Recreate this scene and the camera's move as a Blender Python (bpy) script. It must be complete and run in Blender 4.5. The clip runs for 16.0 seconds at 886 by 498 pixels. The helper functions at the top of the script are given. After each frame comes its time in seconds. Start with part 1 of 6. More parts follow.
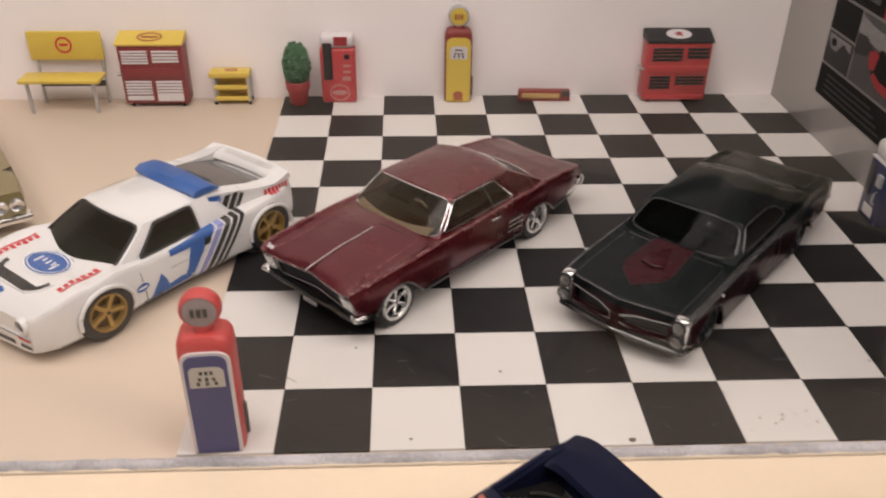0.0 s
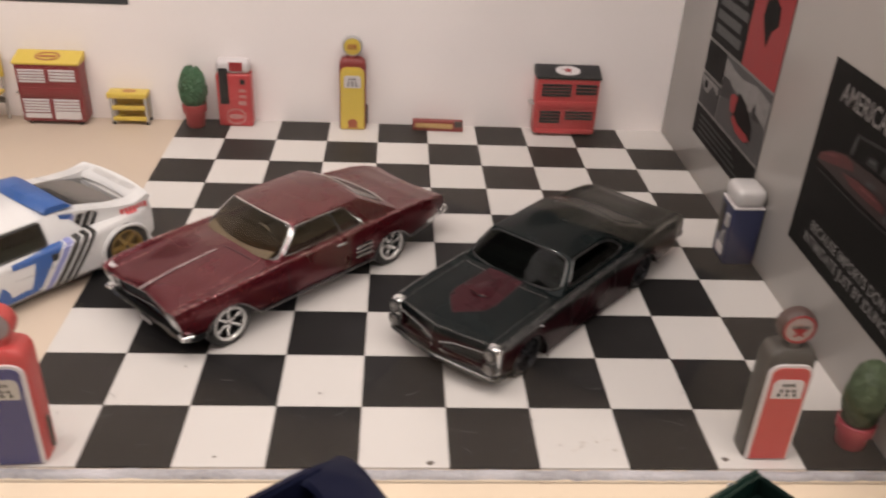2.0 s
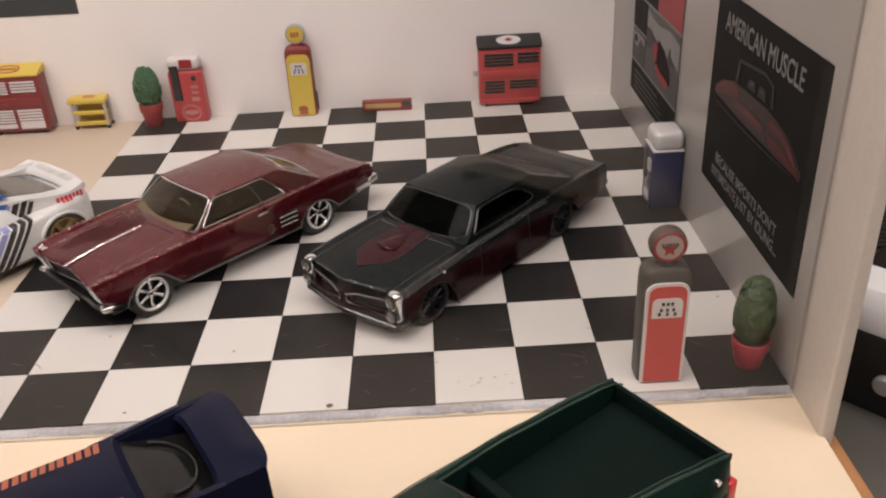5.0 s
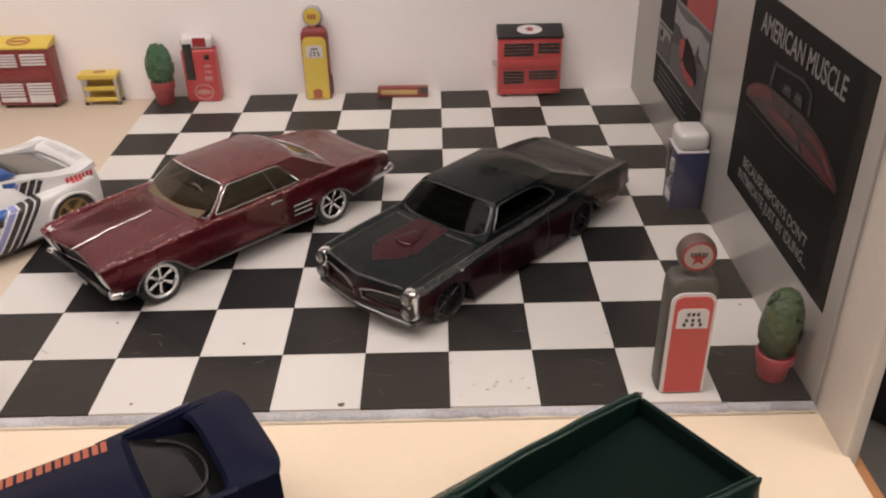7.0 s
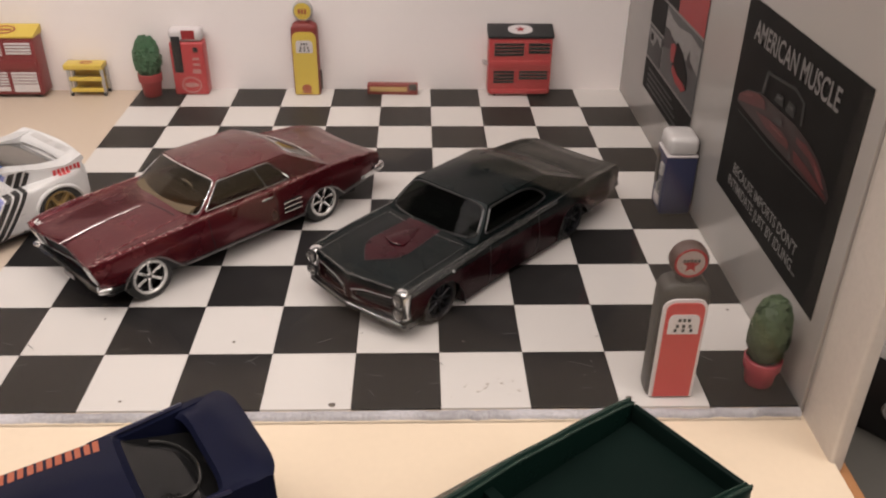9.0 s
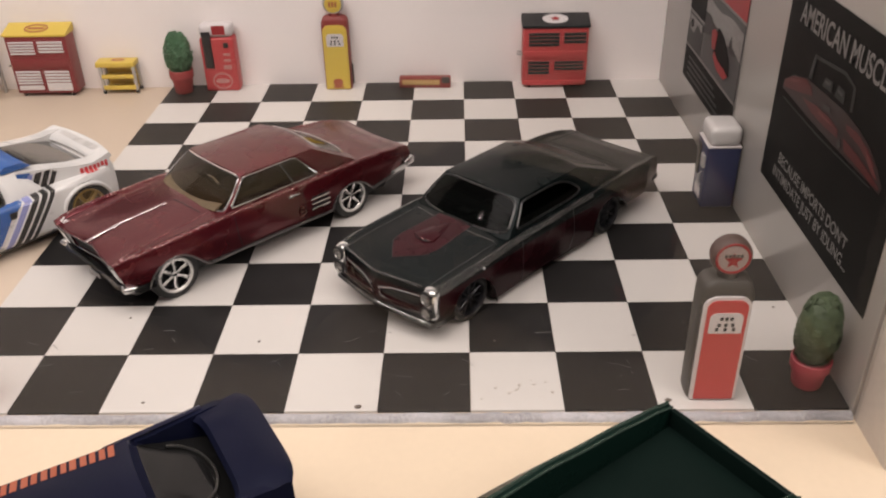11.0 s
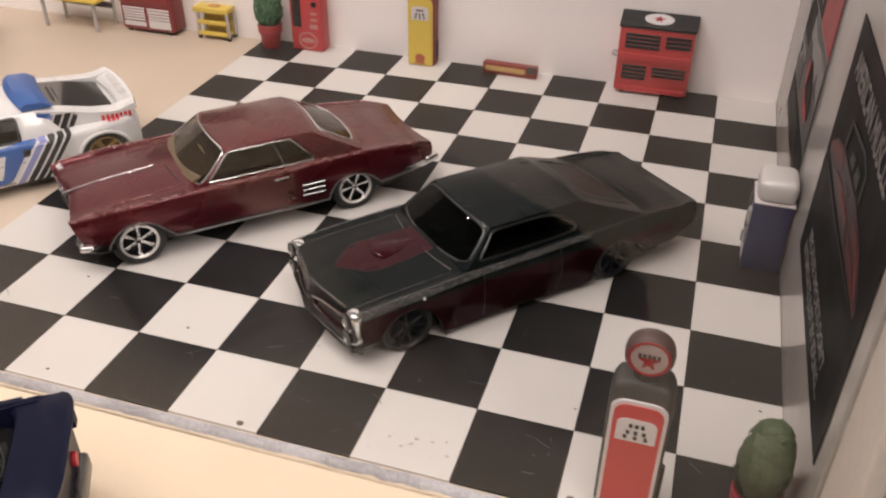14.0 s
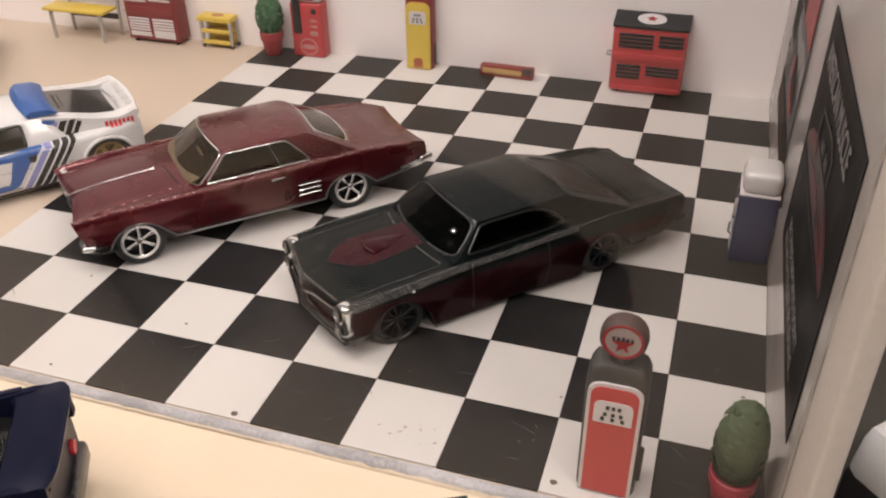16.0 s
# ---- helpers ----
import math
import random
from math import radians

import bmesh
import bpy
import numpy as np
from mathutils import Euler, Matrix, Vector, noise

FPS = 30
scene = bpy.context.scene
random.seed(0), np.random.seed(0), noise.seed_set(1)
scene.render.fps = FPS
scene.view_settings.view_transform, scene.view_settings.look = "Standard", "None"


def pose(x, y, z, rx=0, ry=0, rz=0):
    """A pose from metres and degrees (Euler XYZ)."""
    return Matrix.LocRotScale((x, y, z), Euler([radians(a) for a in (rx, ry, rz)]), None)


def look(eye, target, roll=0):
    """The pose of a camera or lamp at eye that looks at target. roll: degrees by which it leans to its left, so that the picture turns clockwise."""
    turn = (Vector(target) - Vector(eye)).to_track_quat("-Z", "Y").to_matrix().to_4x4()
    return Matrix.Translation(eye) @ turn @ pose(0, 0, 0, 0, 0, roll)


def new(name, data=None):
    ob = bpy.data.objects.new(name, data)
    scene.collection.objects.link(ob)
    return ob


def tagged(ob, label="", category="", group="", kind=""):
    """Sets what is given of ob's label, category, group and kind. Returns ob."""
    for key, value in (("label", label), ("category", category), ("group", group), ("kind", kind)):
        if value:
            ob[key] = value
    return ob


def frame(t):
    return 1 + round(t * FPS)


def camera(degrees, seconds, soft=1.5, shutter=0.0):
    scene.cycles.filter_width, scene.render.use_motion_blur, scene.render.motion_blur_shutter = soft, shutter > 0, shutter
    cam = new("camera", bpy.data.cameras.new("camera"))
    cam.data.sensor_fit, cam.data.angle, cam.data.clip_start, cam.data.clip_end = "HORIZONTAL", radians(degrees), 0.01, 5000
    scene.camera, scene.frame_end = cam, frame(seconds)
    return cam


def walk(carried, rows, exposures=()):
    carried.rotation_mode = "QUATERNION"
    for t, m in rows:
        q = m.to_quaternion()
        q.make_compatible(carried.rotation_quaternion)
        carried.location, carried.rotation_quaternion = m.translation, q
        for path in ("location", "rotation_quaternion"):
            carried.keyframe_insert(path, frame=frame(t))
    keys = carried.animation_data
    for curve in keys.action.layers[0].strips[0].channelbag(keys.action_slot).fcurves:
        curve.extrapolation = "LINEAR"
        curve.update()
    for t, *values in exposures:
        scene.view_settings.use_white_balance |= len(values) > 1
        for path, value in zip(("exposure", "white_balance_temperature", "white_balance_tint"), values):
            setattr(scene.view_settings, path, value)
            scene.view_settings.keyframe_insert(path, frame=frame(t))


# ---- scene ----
U = 0.015  # one floor square, in metres; all lengths below are in squares
cam = camera(54.5, 16.0, soft=2.1, shutter=0.5)
ROWS = [
    (0.0, 2.408, -16.587, 6.501, 58.50, -0.64, -2.47),
    (0.5, 2.745, -16.924, 6.427, 58.96, -0.12, -2.97),
    (1.0, 2.724, -16.877, 6.682, 59.42, -1.49, -2.32),
    (1.5, 2.872, -16.830, 7.033, 60.10, -2.34, -2.05),
    (2.0, 4.329, -16.932, 6.732, 60.15, -2.60, -2.40),
    (2.5, 4.991, -16.956, 6.663, 59.71, -1.88, -2.88),
    (3.0, 6.076, -17.444, 6.392, 59.89, 0.25, -3.11),
    (3.5, 6.165, -17.685, 6.266, 60.72, 1.88, -2.57),
    (6.0, 6.076, -17.496, 6.279, 60.74, 2.41, -1.19),
    (6.5, 6.026, -17.361, 6.237, 59.95, 1.57, -0.85),
    (7.0, 5.928, -17.306, 6.313, 59.55, 0.95, -0.74),
    (7.5, 5.876, -17.290, 6.321, 59.41, 0.27, -1.03),
    (8.0, 5.798, -17.259, 6.386, 59.11, -0.26, -1.37),
    (8.5, 5.755, -17.267, 6.412, 59.16, -0.78, -1.60),
    (11.0, 5.910, -16.954, 6.213, 58.87, 1.10, 0.72),
    (11.5, 5.831, -16.693, 6.349, 57.98, 0.39, 2.31),
    (12.0, 6.325, -16.617, 6.406, 58.16, -0.45, 4.56),
    (12.5, 7.493, -16.471, 6.498, 58.66, -1.11, 8.66),
    (13.0, 7.819, -15.836, 6.407, 58.16, -1.45, 13.51),
    (13.5, 8.146, -15.547, 6.361, 57.28, -1.19, 16.32),
    (14.0, 8.520, -15.260, 6.267, 56.23, -0.59, 17.37),
    (14.5, 8.934, -15.250, 6.104, 55.83, 0.82, 17.53),
    (15.0, 8.967, -15.384, 6.176, 56.25, 1.25, 17.68),
    (15.5, 8.984, -15.393, 6.197, 56.58, 1.06, 17.77),
    (16.0, 8.910, -15.442, 6.264, 56.81, 0.69, 17.88),
]
walk(cam, [(t, pose(U * x, U * y, U * z, rx, ry, rz)) for t, x, y, z, rx, ry, rz in ROWS], [(0.0, -0.03), (2.0, 0.05), (3.5, 0.02), (8.5, 0.02), (11.0, 0.07), (16.0, 0.14)])

# ---- light ----
world = bpy.data.worlds.new("room_air")
world.use_nodes = True
scene.world = world
world.node_tree.nodes["Background"].inputs[0].default_value = (1.0, 0.88, 0.82, 1)
world.node_tree.nodes["Background"].inputs[1].default_value = 0.26


def area(name, at, to, sx, sy, watts, colour):
    lamp = bpy.data.lights.new(name, "AREA")
    lamp.shape, lamp.size, lamp.size_y, lamp.energy, lamp.color = "RECTANGLE", U * sx, U * sy, watts, colour
    ob = new(name, lamp)
    ob.matrix_world = look([U * a for a in at], [U * a for a in to])
    return ob


area("ceiling_lamp", (1.5, -19, 26.5), (2, -2, 1), 34, 18, 1.36, (1.0, 0.885, 0.848))
for k in range(5):
    for j in range(3):
        area("led_lamp", (-18 + 8 * k, -12 + 1.5 * j, 21), (-9 + 5.2 * k, -5, 0), 0.16, 0.16, 0.036, (1.0, 0.9, 0.84))
# Unseen fill, added to brighten the white case cover and the post.
area("room_lamp", (24, -20, 22), (12, -8, 0), 8, 8, 0.5, (1.0, 0.9, 0.84))
scene.view_settings.exposure = 0.0


# ---- building helpers ----
def part(name, bm, mat, parent=None, label="", at=None, sharp=35, kind=""):
    """Links a bmesh (in squares) as one mesh object."""
    bmesh.ops.recalc_face_normals(bm, faces=bm.faces[:])
    for v in bm.verts:
        v.co *= U
    me = bpy.data.meshes.new(name)
    bm.to_mesh(me)
    bm.free()
    me.materials.append(mat)
    me.shade_smooth()
    me.set_sharp_from_angle(angle=radians(sharp))
    ob = new(name, me)
    if parent is not None:
        ob.parent = parent
    if at is not None:
        ob.matrix_basis = at
    if label:
        ob["label"] = label
    if kind:
        ob["kind"] = kind
    return ob


def place(x, y, z=0.0, rz=0.0, rx=0.0, ry=0.0):
    return pose(U * x, U * y, U * z, rx, ry, rz)


def thing(name, label, category, x, y, z=0.0, rz=0.0, group=""):
    ob = new(name)
    ob.empty_display_size = 0.005
    ob.matrix_basis = place(x, y, z, rz)
    return tagged(ob, label, category, group)


def box(bm, x0, x1, y0, y1, z0, z1, bevel=0.0, seg=2, m=None):
    r = bmesh.ops.create_cube(bm, size=1.0)
    vs = r["verts"]
    for v in vs:
        v.co = Vector((x0 + (v.co.x + 0.5) * (x1 - x0), y0 + (v.co.y + 0.5) * (y1 - y0), z0 + (v.co.z + 0.5) * (z1 - z0)))
    if bevel:
        es = list({e for v in vs for e in v.link_edges})
        r = bmesh.ops.bevel(bm, geom=es, offset=bevel, segments=seg, affect="EDGES", profile=0.5)
        vs = list({v for f in r["faces"] for v in f.verts} | {v for v in vs if v.is_valid})
    if m is not None:
        bmesh.ops.transform(bm, matrix=m, verts=vs)
    return bm


def lathe(bm, profile, seg=24, m=None, caps=True):
    """Turns (r, z) round the z axis."""
    rings = []
    for r, z in profile:
        rings.append([bm.verts.new((r * math.cos(math.tau * i / seg), r * math.sin(math.tau * i / seg), z)) for i in range(seg)] if r > 1e-5 else [bm.verts.new((0, 0, z))])
    for a, b in zip(rings, rings[1:]):
        for i in range(seg):
            j = (i + 1) % seg
            q = [a[i % len(a)], a[j % len(a)], b[j % len(b)], b[i % len(b)]]
            q = list(dict.fromkeys(q))
            if len(q) > 2:
                bm.faces.new(q)
    for ring in (rings[0], rings[-1]) if caps else ():
        if len(ring) > 1:
            bm.faces.new(ring)
    if m is not None:
        bmesh.ops.transform(bm, matrix=m, verts=[v for ring in rings for v in ring])
    return bm


def loft(bm, sections, caps=True, closed=True):
    rows = [[bm.verts.new(p) for p in s] for s in sections]
    n = len(rows[0])
    for a, b in zip(rows, rows[1:]):
        for i in range(n if closed else n - 1):
            j = (i + 1) % n
            bm.faces.new((a[i], a[j], b[j], b[i]))
    if caps and closed:
        bm.faces.new(rows[0])
        bm.faces.new(rows[-1][::-1])
    return bm


def tube(bm, path, r, seg=8, closed=False):
    pts = [Vector(p) for p in path]
    n = len(pts)
    secs = []
    for i, p in enumerate(pts):
        a = pts[(i - 1) % n] if closed or i else p
        b = pts[(i + 1) % n] if closed or i < n - 1 else p
        d = (b - a).normalized()
        up = Vector((0, 0, 1)) if abs(d.z) < 0.95 else Vector((0, 1, 0))
        s = d.cross(up).normalized()
        t = s.cross(d)
        secs.append([p + r * (math.cos(math.tau * k / seg) * s + math.sin(math.tau * k / seg) * t) for k in range(seg)])
    if closed:
        secs.append(secs[0])
    return loft(bm, secs, caps=not closed)


def smooth_at(table, u):
    """A smooth value at u through (u, value) pairs."""
    t = sorted(table)
    if u <= t[0][0]:
        return t[0][1]
    for (a, va), (b, vb) in zip(t, t[1:]):
        if u <= b:
            k = (u - a) / (b - a)
            k = 0.5 * k + 0.5 * k * k * (3 - 2 * k)
            return va + (vb - va) * k
    return t[-1][1]


# ---- materials ----
def material(name, colour, rough=0.5, metal=0.0, grain=0.06, scale=40.0, stain=0.06, bump=0.0, coat=0.0, spread=0.0, spec=0.5, bump_scale=None, fleck=0.0):
    """A principled surface with fine grain, broad stains and a little relief. Scales are per square."""
    mat = bpy.data.materials.new(name)
    mat.use_nodes = True
    nt = mat.node_tree
    b = nt.nodes["Principled BSDF"]
    add = nt.nodes.new
    tc = add("ShaderNodeTexCoord")
    src = tc.outputs["Object"]

    def noise_node(s, detail=4):
        n = add("ShaderNodeTexNoise")
        n.inputs["Scale"].default_value = s / U
        n.inputs["Detail"].default_value = detail
        nt.links.new(src, n.inputs["Vector"])
        return n.outputs["Fac"]

    def mathn(op, a, c):
        n = add("ShaderNodeMath")
        n.operation = op
        for k, v in enumerate((a, c)):
            if isinstance(v, (int, float)):
                n.inputs[k].default_value = v
            else:
                nt.links.new(v, n.inputs[k])
        return n.outputs[0]

    fine, broad = noise_node(scale), noise_node(max(0.4, scale / 25))
    val = mathn("ADD", mathn("MULTIPLY", mathn("SUBTRACT", fine, 0.5), 2 * grain), mathn("MULTIPLY", mathn("SUBTRACT", broad, 0.5), 2 * stain))
    if spread:
        info = add("ShaderNodeObjectInfo")
        val = mathn("ADD", val, mathn("MULTIPLY", mathn("SUBTRACT", info.outputs["Random"], 0.5), spread))
    val = mathn("ADD", val, 1.0)
    if fleck:
        vor = add("ShaderNodeTexVoronoi")
        vor.inputs["Scale"].default_value = 60 / U
        nt.links.new(src, vor.inputs["Vector"])
        sep = add("ShaderNodeSeparateColor")
        nt.links.new(vor.outputs["Color"], sep.inputs[0])
        val = mathn("ADD", val, mathn("MULTIPLY", mathn("POWER", sep.outputs[0], 6), fleck))
    mix = add("ShaderNodeMix")
    mix.data_type, mix.blend_type = "RGBA", "MULTIPLY"
    mix.inputs[0].default_value = 1.0
    mix.inputs[6].default_value = (*colour, 1)
    comb = add("ShaderNodeCombineColor")
    for k in range(3):
        nt.links.new(val, comb.inputs[k])
    nt.links.new(comb.outputs[0], mix.inputs[7])
    nt.links.new(mix.outputs[2], b.inputs["Base Color"])
    nt.links.new(mathn("ADD", mathn("MULTIPLY", mathn("SUBTRACT", broad, 0.5), 0.25), rough), b.inputs["Roughness"])
    b.inputs["Metallic"].default_value = metal
    b.inputs["Specular IOR Level"].default_value = spec
    b.inputs["Coat Weight"].default_value = coat
    b.inputs["Coat Roughness"].default_value = 0.06
    if bump:
        bn = add("ShaderNodeBump")
        bn.inputs["Strength"].default_value = bump
        bn.inputs["Distance"].default_value = 0.02 * U
        nt.links.new(noise_node(bump_scale) if bump_scale else fine, bn.inputs["Height"])
        nt.links.new(bn.outputs[0], b.inputs["Normal"])
    return mat


WHITE_TILE = material("white_print", (0.625, 0.597, 0.57), 0.5, spec=0.25, stain=0.07, grain=0.03, spread=0.05, scale=30)
BLACK_TILE = material("black_print", (0.017, 0.016, 0.016), 0.5, spec=0.2, stain=1.0, grain=0.2, spread=0.3, scale=30)
CREAM = material("cream_board", (0.70, 0.575, 0.425), 0.55, stain=0.06, grain=0.03, scale=12)
TAN = material("tan_board", (0.59, 0.485, 0.385), 0.6, stain=0.08, grain=0.03, scale=10)
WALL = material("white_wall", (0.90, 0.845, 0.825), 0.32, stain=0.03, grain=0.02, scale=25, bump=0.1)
# Grey base holds the side panel's dimness beside the bright back wall.
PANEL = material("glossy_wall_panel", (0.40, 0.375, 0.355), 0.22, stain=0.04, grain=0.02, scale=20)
FOAM = material("torn_board_edge", (0.40, 0.39, 0.41), 0.7, stain=0.9, grain=0.5, scale=30, bump=0.6)
CHROME = material("chrome", (0.75, 0.75, 0.75), 0.12, metal=1.0, grain=0.05, bump=0.15)
RUBBER = material("black_rubber", (0.02, 0.02, 0.02), 0.6, bump=0.2)
POST = material("worn_white_post", (0.56, 0.51, 0.46), 0.5, stain=0.15, grain=0.08, scale=15, bump=0.4, bump_scale=6)
GREY_FLOOR = material("grey_table", (0.075, 0.07, 0.06), 0.7, stain=0.15)
BROWN_WOOD = material("brown_wood", (0.36, 0.17, 0.07), 0.45, stain=0.2, grain=0.15)
BLACK_PLASTIC = material("black_plastic", (0.012, 0.012, 0.013), 0.45)
WHITE_PLASTIC = material("white_plastic", (0.88, 0.88, 0.88), 0.3)

# ---- setting ----
floor = part("floor", box(bmesh.new(), -14, 10, -10.05, 0.0, -0.06, -0.03, 0.01), TAN)
tagged(floor, "pale tan display board under a printed checkerboard sheet", "floor", kind="structure")
edge = bmesh.new()
pts = []
for i in range(481):
    x = -14 + 24 * i / 480
    d = 0.05 * noise.noise((x * 2.1, 0, 0)) + 0.05 * noise.noise((x * 6.0, 3, 0)) + 0.03 * noise.noise((x * 19.0, 7, 0))
    e = 0.03 * noise.noise((x * 4.1, 5, 0)) + 0.02 * noise.noise((x * 13.0, 9, 0))
    pts.append([(x, -10.02, -0.026), (x, -10.03 + d * 0.3, -0.004), (x, -10.08 + d * 0.7, -0.006 + 0.3 * e), (x, -10.11 + d * 0.7, -0.03 + 0.5 * e), (x, -10.125 + d * 0.4, -0.06), (x, -10.02, -0.06)])
loft(edge, pts)
tagged(part("board_edge", edge, FOAM, sharp=60), "torn grey paper edge along the display board", "board edge", kind="structure")
ledge = part("ledge", box(bmesh.new(), -14, 10.09, -24, 0.3, -0.6, -0.06, 0.04), CREAM)
tagged(ledge, "smooth cream laminate shelf in front of the board", "shelf", kind="structure")
tagged(part("wall_back", box(bmesh.new(), -14, 10.5, 0.0, 0.35, -0.2, 12), WALL), "plain white back wall of the display", "wall", kind="structure")
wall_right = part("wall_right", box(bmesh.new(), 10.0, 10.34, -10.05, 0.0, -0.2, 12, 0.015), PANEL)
tagged(wall_right, "glossy white side wall panel, its dimness put into a grey base", "wall", kind="structure")
tagged(part("side_post", box(bmesh.new(), 10.02, 10.18, -10.84, -10.06, -0.2, 12, 0.04, 4), POST), "painted white front post of the side wall", "wall post", kind="structure")
table = part("table", box(bmesh.new(), -30, 60, -45, 40, -1.0, -0.62), GREY_FLOOR)
tagged(table, "dark grey table top under the shelf", "table", kind="structure")


# ---- toy cars ----
from mathutils.bvhtree import BVHTree


def thin_glass(name, tint, rough=0.01, mirror=0.03):
    mat = bpy.data.materials.new(name)
    mat.use_nodes = True
    nt = mat.node_tree
    nt.nodes.remove(nt.nodes["Principled BSDF"])
    out = nt.nodes["Material Output"]
    clear, gloss, mix, face, power, mult, add = (nt.nodes.new("ShaderNode" + k) for k in ("BsdfTransparent", "BsdfGlossy", "MixShader", "LayerWeight", "Math", "Math", "Math"))
    clear.inputs[0].default_value = (*tint, 1)
    gloss.inputs["Roughness"].default_value = rough
    face.inputs[0].default_value = 0.5
    power.operation, mult.operation, add.operation = "POWER", "MULTIPLY", "ADD"
    power.inputs[1].default_value, mult.inputs[1].default_value, add.inputs[1].default_value = 5.0, 0.9, mirror
    nt.links.new(face.outputs["Facing"], power.inputs[0])
    nt.links.new(power.outputs[0], mult.inputs[0])
    nt.links.new(mult.outputs[0], add.inputs[0])
    nt.links.new(add.outputs[0], mix.inputs[0])
    nt.links.new(clear.outputs[0], mix.inputs[1])
    nt.links.new(gloss.outputs[0], mix.inputs[2])
    nt.links.new(mix.outputs[0], out.inputs[0])
    return mat


def two_tone(name, upper, lower, height, rough):
    """Paint that changes colour at a height of the body."""
    mat = material(name, upper, rough, metal=0.15, coat=0.09, grain=0.12, scale=45, fleck=0.0, stain=0.5, spec=0.05)
    nt = mat.node_tree
    mix = next(n for n in nt.nodes if n.type == "MIX")
    tc = next(n for n in nt.nodes if n.type == "TEX_COORD")
    sep, ramp, pick = nt.nodes.new("ShaderNodeSeparateXYZ"), nt.nodes.new("ShaderNodeMapRange"), nt.nodes.new("ShaderNodeMix")
    pick.data_type = "RGBA"
    nt.links.new(tc.outputs["Object"], sep.inputs[0])
    nt.links.new(sep.outputs[2], ramp.inputs[0])
    ramp.inputs[1].default_value, ramp.inputs[2].default_value = (height - 0.015) * U, (height + 0.015) * U
    nt.links.new(ramp.outputs[0], pick.inputs[0])
    pick.inputs[6].default_value, pick.inputs[7].default_value = (*lower, 1), (*upper, 1)
    nt.links.new(pick.outputs[2], mix.inputs[6])
    return mat


MAROON = material("maroon_metallic_paint", (0.092, 0.006, 0.011), 0.27, metal=0.5, coat=0.24, grain=0.08, scale=40, stain=0.12, bump=0.06, bump_scale=14)
DARK_TEAL = two_tone("black_green_over_maroon_paint", (0.0058, 0.0088, 0.0092), (0.022, 0.0035, 0.006), 0.63, 0.24)
WHITE_PAINT = material("white_enamel", (0.67, 0.665, 0.66), 0.2, coat=0.6, grain=0.01, stain=0.02)
OLIVE = material("olive_gold_paint", (0.22, 0.18, 0.075), 0.35, metal=0.4, coat=0.5, grain=0.12, scale=60)
NAVY = material("navy_paint", (0.006, 0.0075, 0.021), 0.35, coat=0.05, grain=0.08, stain=0.15, spec=0.1)
# Glossy navy, lightened to carry the highlight along the wing supports.
NAVY_GLOSS = material("highlit_navy_edge", (0.012, 0.013, 0.035), 0.15, coat=0.6, grain=0.05)
CHARCOAL_RIB = material("dark_grey_rib", (0.014, 0.014, 0.013), 0.25)
RACER_GLASS = material("dark_rear_glass", (0.008, 0.008, 0.008), 0.16, spec=0.2, stain=0.3, grain=0.1)
GREEN_PAINT = material("dark_green_metallic_paint", (0.005, 0.017, 0.013), 0.3, metal=0.3, spec=0.1, coat=0.06, grain=0.15, scale=60)
# Lighter green paints the highlight lines along the bed rails.
GREEN_RAIL = material("highlit_green_rail", (0.035, 0.065, 0.05), 0.22, metal=0.4, coat=0.4, grain=0.5, scale=30)
GREEN_BED = material("dark_green_bed", (0.004, 0.0095, 0.0078), 0.45, grain=0.1, stain=0.3, spec=0.06)
BLUE = material("bright_blue_print", (0.02, 0.095, 0.33), 0.35)
LAVENDER = material("lavender_print", (0.24, 0.26, 0.52), 0.4)
BLACK_INK = material("black_print_on_car", (0.012, 0.012, 0.013), 0.35)
RED_INK = material("red_print", (0.55, 0.03, 0.04), 0.4)
ORANGE_INK = material("orange_print", (0.34, 0.09, 0.045), 0.45, stain=0.2)
WHITE_INK = material("white_print_ink", (0.72, 0.72, 0.72), 0.4)
GOLD = material("gold_rim", (0.42, 0.27, 0.08), 0.35, metal=0.55)
DARK_RIM = material("dark_rim", (0.03, 0.03, 0.035), 0.3, metal=0.6)
TAN_SEAT = material("tan_interior", (0.12, 0.085, 0.045), 0.6)
BLACK_SEAT = material("black_interior", (0.012, 0.013, 0.012), 0.5)
BRIGHT_METAL = material("worn_bright_metal", (0.42, 0.42, 0.42), 0.22, metal=1.0, grain=0.3, stain=0.2, scale=40, bump=0.2)
GRILLE_BAR = material("dim_grille_bar", (0.08, 0.08, 0.08), 0.3, metal=0.8)
GRILLE = material("dark_grille", (0.03, 0.03, 0.032), 0.35, metal=0.5)
DULL_METAL = material("worn_dark_metal", (0.10, 0.10, 0.10), 0.3, metal=0.9, grain=0.25, stain=0.2, scale=50)


# Dimmed white that paints the shade in the rally wing's slot.
PALE_SHADE = material("shaded_white_slot", (0.50, 0.49, 0.48), 0.3)
TRIM_GREY = material("dull_grey_trim", (0.19, 0.18, 0.18), 0.3, metal=0.8, grain=0.2, stain=0.2)
DARK_CHROME = material("dark_chrome", (0.12, 0.12, 0.12), 0.2, metal=1.0, grain=0.25, stain=0.3, bump=0.15)
PALE_CHROME = material("pale_chrome_lip", (0.78, 0.77, 0.75), 0.25, metal=0.6)
# Darkened copy of the rim gold: shade behind the spokes as colour.
GOLD_SHADE = material("shaded_gold_wheel_back", (0.16, 0.10, 0.03), 0.5, metal=0.3)


